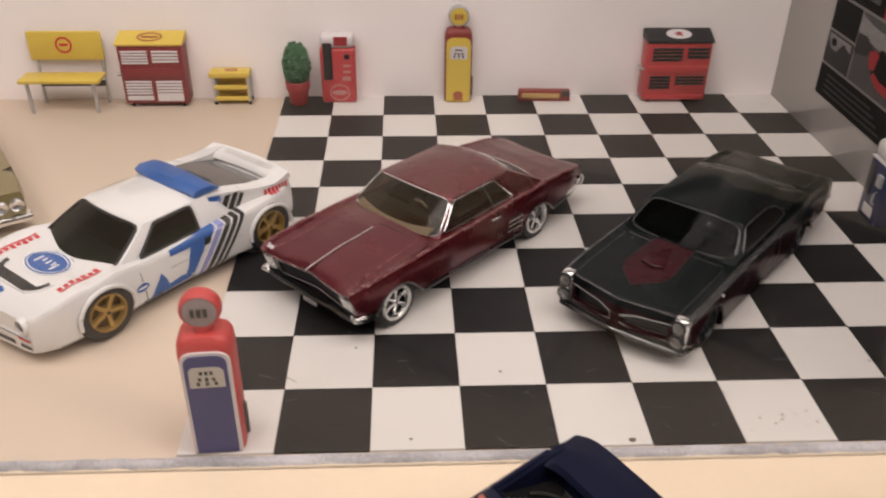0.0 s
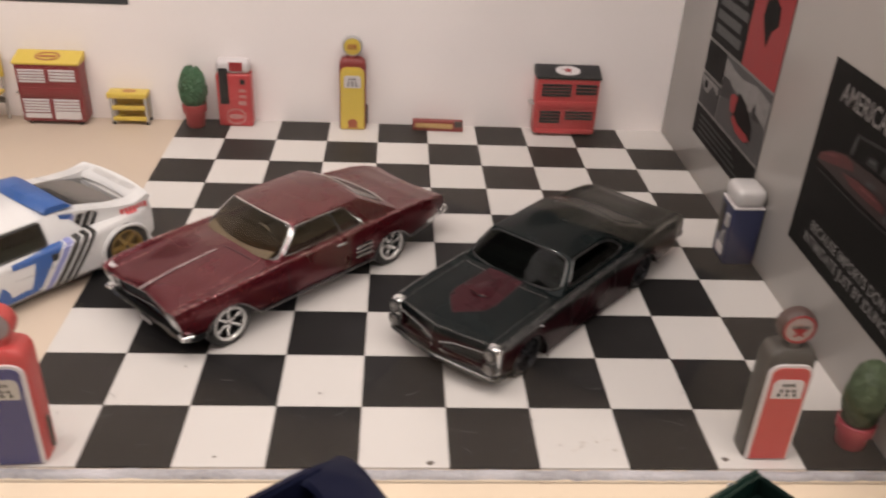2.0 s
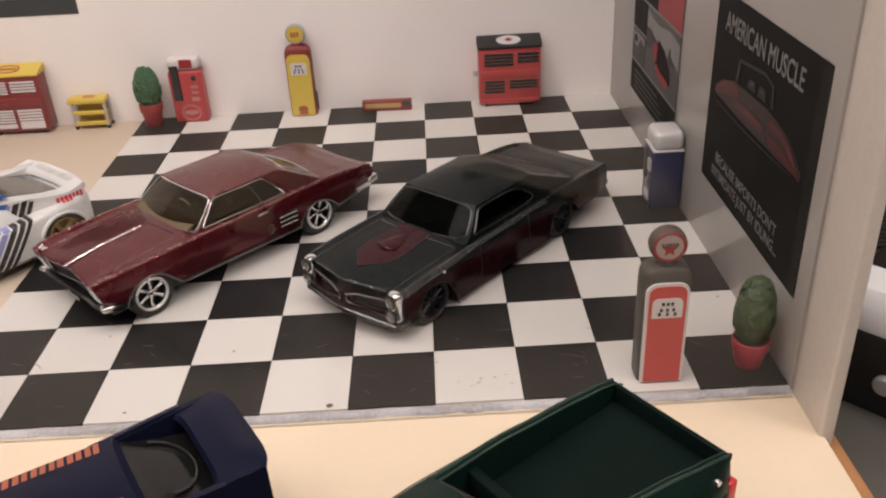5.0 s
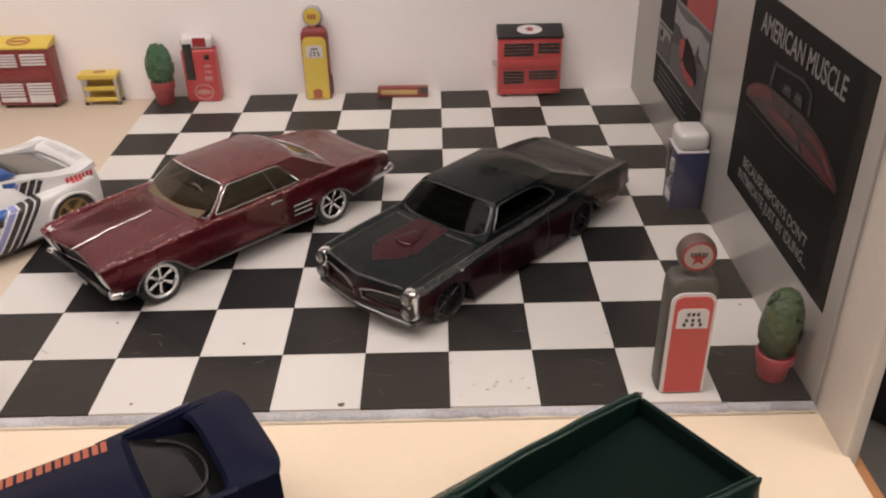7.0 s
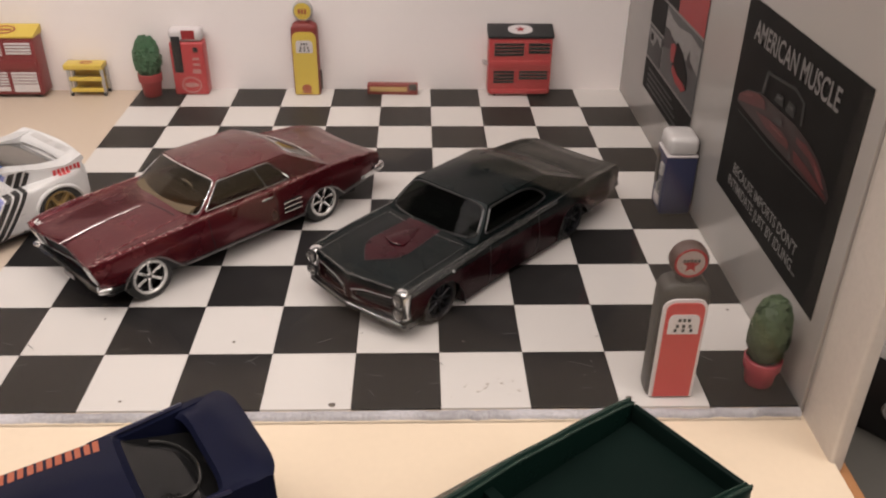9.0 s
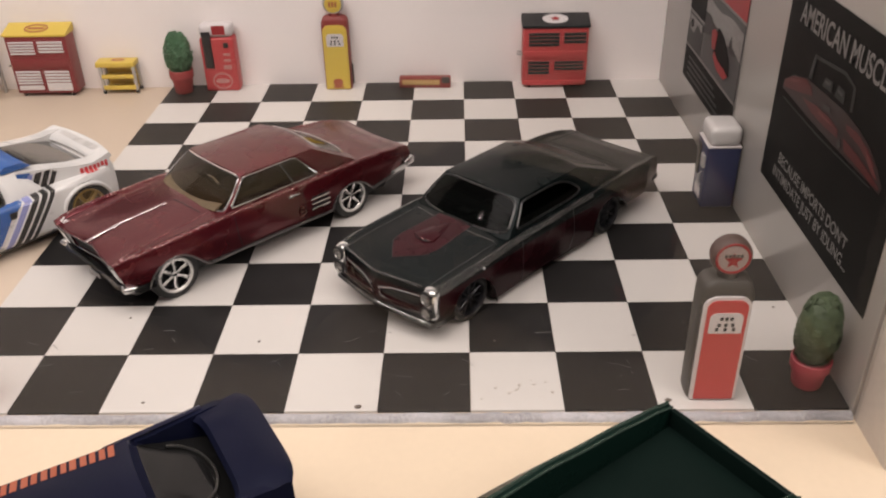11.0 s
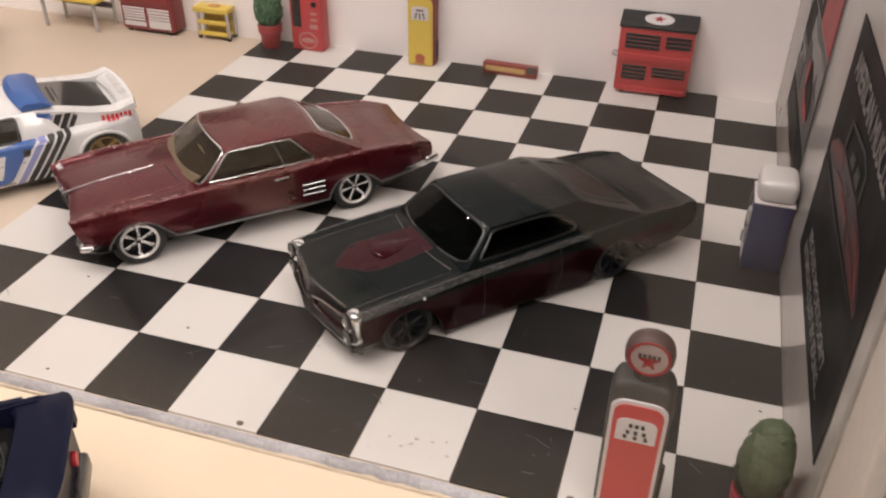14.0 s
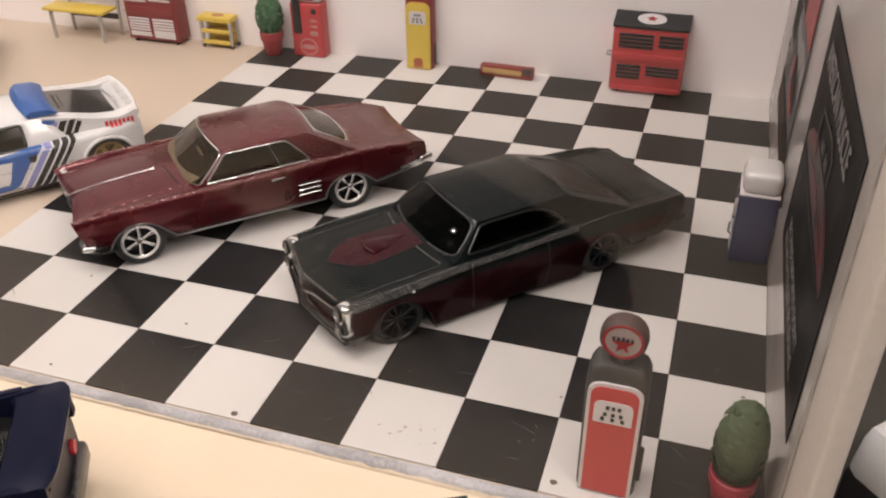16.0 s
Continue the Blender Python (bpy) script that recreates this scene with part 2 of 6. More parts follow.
def glitter(name, ground, chip, cover, rough=0.2, fine=48):
    """Glossy paint with small bright metal flecks, for silver speckle and painted glints; cover: the share of flecks.
    """
    mat = material(name, ground, rough, metal=0.5, coat=0.3, grain=0.1, scale=60)
    nt = mat.node_tree
    b = nt.nodes["Principled BSDF"]
    tc = next(n for n in nt.nodes if n.type == "TEX_COORD")
    old = b.inputs["Base Color"].links[0].from_socket
    grit, step, pick = nt.nodes.new("ShaderNodeTexNoise"), nt.nodes.new("ShaderNodeMapRange"), nt.nodes.new("ShaderNodeMix")
    grit.inputs["Scale"].default_value, grit.inputs["Detail"].default_value = fine / U, 4
    pick.data_type = "RGBA"
    nt.links.new(tc.outputs["Object"], grit.inputs["Vector"])
    nt.links.new(grit.outputs["Fac"], step.inputs[0])
    step.inputs[1].default_value, step.inputs[2].default_value = 0.66 - 0.3 * cover, 0.70 - 0.3 * cover
    nt.links.new(step.outputs[0], pick.inputs[0])
    nt.links.new(step.outputs[0], b.inputs["Metallic"])
    nt.links.new(old, pick.inputs[6])
    pick.inputs[7].default_value = (*chip, 1)
    nt.links.new(pick.outputs[2], b.inputs["Base Color"])
    relief = nt.nodes.new("ShaderNodeBump")
    relief.inputs["Strength"].default_value, relief.inputs["Distance"].default_value = 0.8, 0.03 * U
    nt.links.new(grit.outputs["Fac"], relief.inputs["Height"])
    nt.links.new(relief.outputs[0], b.inputs["Normal"])
    return mat


FLAKE = glitter("speckled_silver_paint", (0.009, 0.010, 0.010), (0.50, 0.50, 0.50), 0.36, 0.2, 80)
# Pale pink flecks paint the lamp glints along ridges, seams and lips.
MAROON_SPARK = glitter("maroon_paint_with_glints", (0.10, 0.007, 0.012), (0.78, 0.52, 0.52), 0.38, 0.16, 44)
LENS = material("lamp_lens", (0.34, 0.33, 0.32), 0.16, metal=0.8, grain=0.2)
GLASS_SMOKE = thin_glass("smoked_glass", (0.34, 0.30, 0.23))
GLASS_DARK = thin_glass("dark_green_glass", (0.09, 0.11, 0.09), 0.01, 0.01)
GLASS_DULL = material("dull_black_window", (0.007, 0.008, 0.008), 0.35, spec=0.1, grain=0.05)
GLASS_BLACK = material("black_window", (0.010, 0.010, 0.011), 0.12, coat=0.5, grain=0.02)


def lerp(a, b, k):
    return a + (b - a) * k


def hull_section(w, zs, crown, zb, n_in=0.985):
    half = [(0.0, zb), (0.2 * w, zb), (0.45 * w, zb), (0.7 * w, zb), (0.93 * w, zb + 0.02), (0.985 * w, zb + 0.08), (w, zb + 0.45 * (zs - zb)), (0.995 * w, zb + 0.72 * (zs - zb)), (n_in * w, zs - 0.07), (n_in * 0.99 * w, zs - 0.03), (n_in * 0.965 * w, zs), (0.88 * w, zs + 0.12 * crown + 0.004), (0.7 * w, zs + 0.5 * crown), (0.45 * w, zs + 0.82 * crown), (0.2 * w, zs + 0.97 * crown), (0.0, zs + crown)]
    return half + [(-y, z) for y, z in half[-2:0:-1]]


def hull_caps(bm, row):
    """Closes an end by upright strips, so that a pointed or hollow nose keeps its form."""
    n = len(row)
    top = n // 2
    for sg in (1, -1):
        def at(k):
            return row[(sg * k) % n]
        for k in range(3):
            bm.faces.new((at(k), at(k + 1), at(top - k - 1), at(top - k)))
        bm.faces.new([at(k) for k in range(3, top - 2)])


def hull(bm, u0, u1, tables, nose_v=0.0, tail_v=0.0, n=64, lean=0.0):
    """A car body lofted along u; tables: w, zs, crown, zb. nose_v pushes the nose's middle ahead (or back)."""
    secs = []
    for i in range(n + 1):
        u = lerp(u0, u1, i / n)
        w, zs, cr, zb = (smooth_at(t, u) for t in tables)
        sec = []
        for y, z in hull_section(w, zs, cr, zb):
            kf = min(1, max(0, (u - 0.55 * u1) / (0.45 * u1)))
            kr = min(1, max(0, (u - 0.6 * u0) / (0.4 * u0)))
            du = nose_v * (1 - (abs(y) / w)) * kf * kf + tail_v * (1 - (abs(y) / w) ** 2) * kr * kr
            du -= lean * kf * (1 - (z - zb) / max(0.01, zs - zb)) * kf
            sec.append((u + du, y, z))
        secs.append(sec)
    loft(bm, secs, caps=False)
    bm.verts.ensure_lookup_table()
    m = len(secs[0])
    hull_caps(bm, bm.verts[:m])
    hull_caps(bm, bm.verts[-m:])
    return bm


def ridge_section(w, zs, crown, zb, d):
    """Half outline of a body with a rounded sill, a full side and a raised fender edge; d: how far the top dips inside that edge."""
    h = zs - zb
    c = crown + d
    half = [(0.0, zb), (0.3 * w, zb), (0.55 * w, zb), (0.84 * w, zb), (0.93 * w, zb + 0.01), (0.962 * w, zb + 0.035), (0.98 * w, zb + 0.2 * h), (0.995 * w, zb + 0.38 * h), (w, zb + 0.55 * h), (0.995 * w, zb + 0.7 * h), (0.985 * w, zb + 0.83 * h), (0.972 * w, zs - 0.04), (0.96 * w, zs - 0.014), (0.94 * w, zs), (0.915 * w, zs - 0.2 * d), (0.88 * w, zs - 0.75 * d), (0.8 * w, zs - d), (0.55 * w, zs - d + 0.5 * c), (0.3 * w, zs - d + 0.86 * c), (0.12 * w, zs - d + 0.98 * c), (0.0, zs + crown)]
    return half


def ridge_top(tw, ts, tc, td, u, y):
    """Height of such a body's top at u and y."""
    w, zs, cr, d = (smooth_at(t, u) for t in (tw, ts, tc, td))
    top = ridge_section(w, zs, cr, zs - 0.5, d)[13:][::-1]
    for (ya, za), (yb, zb) in zip(top, top[1:]):
        if abs(y) <= yb:
            return lerp(za, zb, (abs(y) - ya) / (yb - ya))
    return zs


def ridge_hull(bm, u0, u1, tables, nose_v=0.0, tail_v=0.0, lean=0.0, n=72):
    """A car body lofted along u; tables: w, zs, crown, zb, d. lean: how far the foot of the nose stands back."""
    secs = []
    for i in range(n + 1):
        u = lerp(u0, u1, i / n)
        w, zs, cr, zb, d = (smooth_at(t, u) for t in tables)
        half = ridge_section(w, zs, cr, zb, d)
        kf = min(1, max(0, (u - 0.55 * u1) / (0.45 * u1)))
        kr = min(1, max(0, (u - 0.6 * u0) / (0.4 * u0)))
        sec = []
        for y, z in half + [(-y, z) for y, z in half[-2:0:-1]]:
            du = nose_v * (1 - abs(y) / w) * kf * kf + tail_v * (1 - (y / w) ** 2) * kr * kr - lean * kf ** 3 * (1 - (z - zb) / (zs - zb))
            sec.append((u + du, y, z))
        secs.append(sec)
    loft(bm, secs, caps=False)
    bm.verts.ensure_lookup_table()
    m = len(secs[0])
    hull_caps(bm, bm.verts[:m])
    hull_caps(bm, bm.verts[-m:])
    return bm


def side_cut(outlines, y0):
    """Wheel openings of a drawn outline, cut in from both sides as far as y0."""
    bm = bmesh.new()
    for pts in outlines:
        for s in (-1, 1):
            loft(bm, [[(u, s * y, z) for u, z in pts] for y in (y0, 1.5)])
    return bm


def carve(ob, cutter_bm):
    """Cuts the shape of cutter_bm out of ob."""
    cutter = part("cutter", cutter_bm, RUBBER)
    cutter.parent, cutter.matrix_basis = ob.parent, ob.matrix_basis
    mod = ob.modifiers.new("cut", "BOOLEAN")
    mod.operation, mod.solver, mod.object = "DIFFERENCE", "EXACT", cutter
    bpy.context.view_layer.update()
    me = bpy.data.meshes.new_from_object(ob.evaluated_get(bpy.context.evaluated_depsgraph_get()))
    ob.modifiers.clear()
    ob.data = me
    me.shade_smooth()
    me.set_sharp_from_angle(angle=radians(32))
    bpy.data.objects.remove(cutter)
    while len(me.materials) > 1:
        me.materials.pop(index=1)
    return ob


def arches(wheelbase, r, y0):
    bm = bmesh.new()
    for u in (-wheelbase / 2, wheelbase / 2):
        for s in (-1, 1):
            m = Matrix.Translation((u, s * (y0 + 0.5), r)) @ Matrix.Rotation(radians(90), 4, "X")
            bmesh.ops.create_cone(bm, cap_ends=True, segments=28, radius1=r + 0.035, radius2=r + 0.035, depth=1.0, matrix=m)
    return bm


def shifted(bm, du):
    for v in bm.verts:
        v.co.x += du
    return bm


def wheel(car, u, side, r, y_out, style, rim_mat, width=0.3, white_line=False):
    """A wheel whose outer face stands at y_out; style: number of spokes."""
    base = new("wheel")
    base.empty_display_size = 0.003
    base.parent = car
    base.matrix_basis = pose(U * u, U * side * y_out, U * r, -90 * side, 0, 0) @ pose(0, 0, 0, 0, 0, 17 * (u > 0) + 8)
    ri = r * (0.65 if white_line else 0.70 if rim_mat is GOLD else 0.76)
    prof = [(ri, -width), (r * 0.95, -width), (r, -width + 0.04), (r, -0.04), (r * 0.97, -0.012), (r * 0.9, 0.0), (ri + 0.01, -0.006), (ri, -0.02)]
    part("tyre", lathe(bmesh.new(), prof + [(ri - 0.02, -0.06), (ri - 0.02, -width + 0.03)], 36, None, False), RUBBER, base)
    part("wheel_dish", lathe(bmesh.new(), [(ri * 0.92, -0.06), (ri * 0.88, -0.12), (0.0, -0.13)], 24, None, False), BLACK_PLASTIC if rim_mat is not GOLD else GOLD_SHADE, base)
    bm = bmesh.new()
    lathe(bm, [(ri, -0.02), (ri * 0.985, 0.006), (ri * 0.93, 0.006), (ri * 0.885, -0.03), (ri * 0.87, -0.08), (ri * 0.93, -0.08)], 36, None, False)
    lathe(bm, [(ri * 0.27, -0.10), (ri * 0.25, -0.035), (ri * 0.2, -0.018), (ri * 0.12, -0.016), (ri * 0.1, -0.006), (0.0, -0.006)], 20)
    for k in range(style):
        m = Matrix.Rotation(math.tau * k / style, 4, "Z")
        a, b = (0.26, 0.36) if style < 7 else (0.11, 0.11)
        if style < 7:
            loft(bm, [[m @ Vector((ri * x, ri * t * ww / 2, z + dz)) for t, dz in ((-1, -0.05), (-0.75, 0.0), (-0.15, -0.006), (0.15, -0.006), (0.75, 0.0), (1, -0.05))] for x, ww, z in ((0.18, a, -0.022), (0.5, 0.25, -0.032), (0.75, 0.28, -0.028), (0.9, b, -0.02))])
        else:
            box(bm, ri * 0.1, ri * 0.9, -a * ri / 2, a * ri / 2, -0.06, -0.02, 0.008, 1, m)
    part("rim", bm, rim_mat, base)
    part("hub_cap", lathe(bmesh.new(), [(ri * 0.1, -0.01), (ri * 0.09, 0.002), (0, 0.006)], 12), GRILLE if rim_mat is not CHROME else DARK_CHROME, base)
    if white_line:
        part("chrome_lip", lathe(bmesh.new(), [(ri * 0.95, 0.004), (ri * 1.0, 0.014), (ri * 1.10, 0.012), (ri * 1.13, 0.0), (ri * 1.12, -0.012), (ri * 0.95, -0.012)], 36, None, False), PALE_CHROME, base)
    return base


class Cabin:
    """The greenhouse of a car as four window walls and a roof, each a function of two numbers."""

    def __init__(self, front, rear, w, z, front_bow=0.12, rear_bow=0.1, crown=0.05, bulge=0.02):
        self.f, self.r, self.w, self.z = front, rear, w, z
        self.fb, self.rb, self.crown, self.bulge = front_bow, rear_bow, crown, bulge

    def side(self, s, v, sg=1):
        u = lerp(lerp(self.f[0], self.f[1], v), lerp(self.r[0], self.r[1], v), s)
        y = lerp(self.w[0], self.w[1], v) + self.bulge * math.sin(math.pi * v)
        return Vector((u, sg * y, lerp(self.z[0], self.z[1], v)))

    def front(self, s, v):
        p = 2 * s - 1
        u = lerp(self.f[0], self.f[1], v) + self.fb * (1 - p * p) * (1 - 0.5 * v)
        y = p * (lerp(self.w[0], self.w[1], v) + self.bulge * math.sin(math.pi * v))
        return Vector((u, y, lerp(self.z[0], self.z[1], v) + self.crown * (1 - p * p) * v))

    def rear(self, s, v):
        p = 2 * s - 1
        u = lerp(self.r[0], self.r[1], v) - self.rb * (1 - p * p) * (1 - 0.5 * v)
        y = p * (lerp(self.w[0], self.w[1], v) + self.bulge * math.sin(math.pi * v))
        return Vector((u, y, lerp(self.z[0], self.z[1], v) + self.crown * (1 - p * p) * v))

    def roof(self, s, q):
        p = 2 * s - 1
        a = self.f[1] + self.fb * 0.5 * (1 - p * p)
        b = self.r[1] - self.rb * 0.5 * (1 - p * p)
        return Vector((lerp(a, b, q), p * self.w[1], self.z[1] + self.crown * (1 - p * p) + 0.03 * 4 * q * (1 - q) * (1 - p ** 4)))


def grid_face(bm, f, ss, vs, hole=None):
    rows = [[bm.verts.new(f(s, v)) for s in ss] for v in vs]
    for i in range(len(vs) - 1):
        for j in range(len(ss) - 1):
            if hole and hole[0] - 1e-6 <= ss[j] < hole[1] - 1e-6 and hole[2] - 1e-6 <= vs[i] < hole[3] - 1e-6:
                continue
            bm.faces.new((rows[i][j], rows[i][j + 1], rows[i + 1][j + 1], rows[i + 1][j]))


def span(*breaks, n=6):
    out = []
    for a, b in zip(breaks, breaks[1:]):
        out += [lerp(a, b, k / n) for k in range(n)]
    return out + [breaks[-1]]


def window_loop(h, e0, e1, n=12):
    """The outline of a window with rounded corners in a wall's own two numbers; e0, e1: squareness at its start and end. With it, the wall's rim."""
    rim, loop = [], []
    for (sa, va), (sb, vb) in (((0, 0), (1, 0)), ((1, 0), (1, 1)), ((1, 1), (0, 1)), ((0, 1), (0, 0))):
        for k in range(n):
            s, v = lerp(sa, sb, k / n), lerp(va, vb, k / n)
            rim.append((s, v))
            x, y = 2 * s - 1, 2 * v - 1
            e = e0 if x < 0 else e1
            q = (abs(x) ** e + abs(y) ** e) ** (-1 / e)
            loop.append((lerp(h[0], h[1], (x * q + 1) / 2), lerp(h[2], h[3], (y * q + 1) / 2)))
    return rim, loop


def cabin_parts(car, cab, paint, pane, frame_mat, holes, frame_r=0.014, rounds=None):
    """Shell, roof and panes. holes: for side, front, rear a window (s0, s1, v0, v1) or None; rounds: squareness of its corners."""
    bm = bmesh.new()
    n = 12
    faces = [("front", cab.front), ("rear", cab.rear), ("side", lambda s, v: cab.side(s, v, 1)), ("side", lambda s, v: cab.side(s, v, -1))]
    rounds = rounds or {}
    loops = {}
    for key, f in faces:
        h = holes[key]
        if h:
            rim, loop = window_loop(h, *rounds.get(key, (12, 12)), n)
            loops[key] = loop
            loft(bm, [[f(lerp(a[0], b[0], k / 4), lerp(a[1], b[1], k / 4)) for a, b in zip(rim, loop)] for k in range(5)], caps=False)
        else:
            grid_face(bm, f, span(0, 1, n=n), span(0, 1, n=8))
    grid_face(bm, cab.roof, span(0, 1, n=n), span(0, 1, n=n))
    bmesh.ops.remove_doubles(bm, verts=bm.verts[:], dist=0.004)
    shell = part("roof", bm, paint, car, sharp=28)
    sol = shell.modifiers.new("thickness", "SOLIDIFY")
    sol.thickness, sol.offset = 0.025 * U, -1
    names = {"front": "windscreen", "rear": "rear_window", "side": "side_window"}
    for key, f in faces:
        h = holes[key]
        if not h:
            continue
        mid = ((h[0] + h[1]) / 2, (h[2] + h[3]) / 2)
        bm = bmesh.new()
        rings = [[f(lerp(mid[0], s, k), lerp(mid[1], v, k)) for s, v in loops[key]] for k in (1.0, 0.85, 0.65, 0.4, 0.15)]
        loft(bm, rings, caps=False)
        bm.verts.ensure_lookup_table()
        bm.faces.new(bm.verts[-len(rings[0]):])
        w = part(names[key], bm, pane, car)
        if frame_mat is not None:
            part("window_frame", tube(bmesh.new(), [f(s, v) for s, v in loops[key]], frame_r, 6, True), frame_mat, w)
    return shell


def seats(car, mat, z, u_front=0.1, u_back=-0.75, w=0.6):
    bm = bmesh.new()
    box(bm, u_back - 0.3, u_front + 0.42, -w, w, z - 0.02, z + 0.02, 0.01)
    for u in (u_front, u_back):
        for y in (-w * 0.48, w * 0.48):
            box(bm, u - 0.28, u + 0.16, y - 0.23, y + 0.23, z, z + 0.1, 0.04)
            box(bm, u - 0.33, u - 0.22, y - 0.23, y + 0.23, z, z + 0.3, 0.04, 2, Matrix.Translation((0, 0, 0)))
    box(bm, u_front + 0.26, u_front + 0.4, -w, w, z, z + 0.09, 0.03)
    part("interior", bm, mat, car)
    hoop = [(u_front + 0.3 + 0.03 * math.sin(a), w * 0.48 + 0.11 * math.cos(a), z + 0.19 + 0.1 * math.sin(a)) for a in (math.tau * k / 16 for k in range(16))]
    part("steering_wheel", tube(bmesh.new(), hoop, 0.014, 6, True), mat, car)


def surface(*obs):
    """What decals are laid on: the faces of some parts, in squares."""
    vs, fs = [], []
    for ob in obs:
        n = len(vs)
        m = ob.matrix_basis
        vs += [m @ v.co / U for v in ob.data.vertices]
        fs += [[n + i for i in p.vertices] for p in ob.data.polygons]
    return BVHTree.FromPolygons(vs, fs)


def decal(name, tree, car, mat, quads, axis, lift=0.006, n=8, label=""):
    """Thin prints: quads of 2D corners laid on the surface from above ("z") or from a side ("y" or "-y")."""
    bm = bmesh.new()
    for q in quads:
        a, b, c, d = (Vector(p) for p in q)
        rows = []
        for i in range(n + 1):
            row = []
            for j in range(n + 1):
                p = lerp(lerp(a, b, j / n), lerp(d, c, j / n), i / n)
                if axis == "z":
                    hit = tree.ray_cast(Vector((p.x, p.y, 5)), Vector((0, 0, -1)))
                elif axis == "x":
                    hit = tree.ray_cast(Vector((5, p.x, p.y)), Vector((-1, 0, 0)))
                else:
                    sg = 1 if axis == "y" else -1
                    hit = tree.ray_cast(Vector((p.x, 5 * sg, p.y)), Vector((0, -sg, 0)))
                row.append(bm.verts.new(hit[0] + hit[1] * lift) if hit[0] is not None and hit[0].length < 4 else None)
            rows.append(row)
        for i in range(n):
            for j in range(n):
                vs = (rows[i][j], rows[i][j + 1], rows[i + 1][j + 1], rows[i + 1][j])
                if None not in vs and max((vs[k].co - vs[k - 1].co).length for k in range(4)) < 0.4:
                    bm.faces.new(vs)
    bmesh.ops.delete(bm, geom=[v for v in bm.verts if not v.link_faces], context="VERTS")
    return part(name, bm, mat, car, label)


def ellipse_quads(cx, cy, rx, ry, turn=0.0, n=16):
    """A filled ellipse as four-cornered slices."""
    out = []
    for i in range(n):
        a, b = -math.pi / 2 + math.pi * i / n, -math.pi / 2 + math.pi * (i + 1) / n
        q = [(rx * math.sin(a), -ry * math.cos(a)), (rx * math.sin(b), -ry * math.cos(b)), (rx * math.sin(b), ry * math.cos(b)), (rx * math.sin(a), ry * math.cos(a))]
        ct, st = math.cos(turn), math.sin(turn)
        out.append([(cx + x * ct - y * st, cy + x * st + y * ct) for x, y in q])
    return out


def stroke(points, width):
    """A bent band as quads."""
    out = []
    for (x0, y0), (x1, y1) in zip(points, points[1:]):
        d = Vector((x1 - x0, y1 - y0)).normalized() * (width / 2)
        nx, ny = -d.y, d.x
        out.append([(x0 - nx, y0 - ny), (x1 - nx, y1 - ny), (x1 + nx, y1 + ny), (x0 + nx, y0 + ny)])
    return out


def dash_bars(u0, u1, y0, y1, n, seed):
    """A row of plain bars in place of lettering."""
    rnd = random.Random(seed)
    out = []
    for k in range(n):
        a, b = lerp(u0, u1, (k + 0.08) / n), lerp(u0, u1, (k + rnd.uniform(0.7, 0.84)) / n)
        c = lerp(y0, y1, rnd.choice((0.0, 0.0, 0.12, 0.25)))
        out.append([(a, c), (b, c), (b, y1), (a, y1)])
    return out


def slant_bars(u0, u1, y0, y1, n):
    """A row of leaning blocks of uneven width in place of bold lettering."""
    rnd = random.Random(4)
    w = (u1 - u0) / n
    out = []
    for k in range(n):
        a = u0 + k * w
        c = rnd.uniform(0.3, 0.45)
        out.append([(a, y0), (a + c * w, y0), (a + (c + 0.14) * w, y1), (a + 0.14 * w, y1)])
        out.append([(a + (c + 0.16) * w, lerp(y0, y1, 0.06)), (a + 0.82 * w, lerp(y0, y1, 0.06)), (a + 0.94 * w, y1), (a + (c + 0.28) * w, y1)])
    return out


def undertray(car, u0, u1, w, z):
    part("chassis", box(bmesh.new(), u0, u1, -w, w, z - 0.07, z + 0.05, 0.03), BLACK_PLASTIC, car)


# maroon coupe
coupe = thing("toy_car", "metallic maroon die-cast coupe with chrome wheels and trim", "toy car", 2.68, -6.14, 0, 225.7, "toy cars")
WB, R = 2.93, 0.335
T_W = [(-2.72, 0.76), (-2.3, 0.86), (-1.2, 0.925), (0, 0.915), (1.4, 0.93), (2.0, 0.90), (2.21, 0.85)]
T_S = [(-2.72, 0.70), (-2.5, 0.77), (-2.1, 0.83), (-1.6, 0.87), (-1.1, 0.875), (0, 0.85), (0.6, 0.855), (1.5, 0.845), (2.0, 0.82), (2.15, 0.80), (2.21, 0.775)]
T_C = [(-2.72, -0.01), (-2.2, 0.0), (0, 0.03), (0.8, 0.035), (1.6, 0.0), (2.1, -0.035), (2.21, -0.045)]
T_B = [(-2.72, 0.42), (-2.3, 0.37), (-1.85, 0.32), (-1.0, 0.27), (1.0, 0.30), (1.85, 0.30), (2.21, 0.38)]
T_D = [(-2.72, 0.0), (-2.0, 0.012), (0.4, 0.01), (0.8, 0.03), (1.7, 0.055), (2.05, 0.065), (2.21, 0.06)]
ARCH_F = [(1.84, 0.05), (1.84, 0.31), (1.81, 0.38), (1.76, 0.455), (1.68, 0.535), (1.57, 0.59), (1.44, 0.61), (1.32, 0.585), (1.22, 0.52), (1.11, 0.41), (1.0, 0.305), (1.0, 0.05)]
ARCH_R = [(-1.06, 0.05), (-1.06, 0.28), (-1.09, 0.38), (-1.15, 0.47), (-1.24, 0.54), (-1.36, 0.57), (-1.48, 0.565), (-1.60, 0.53), (-1.71, 0.465), (-1.79, 0.39), (-1.86, 0.325), (-1.86, 0.05)]
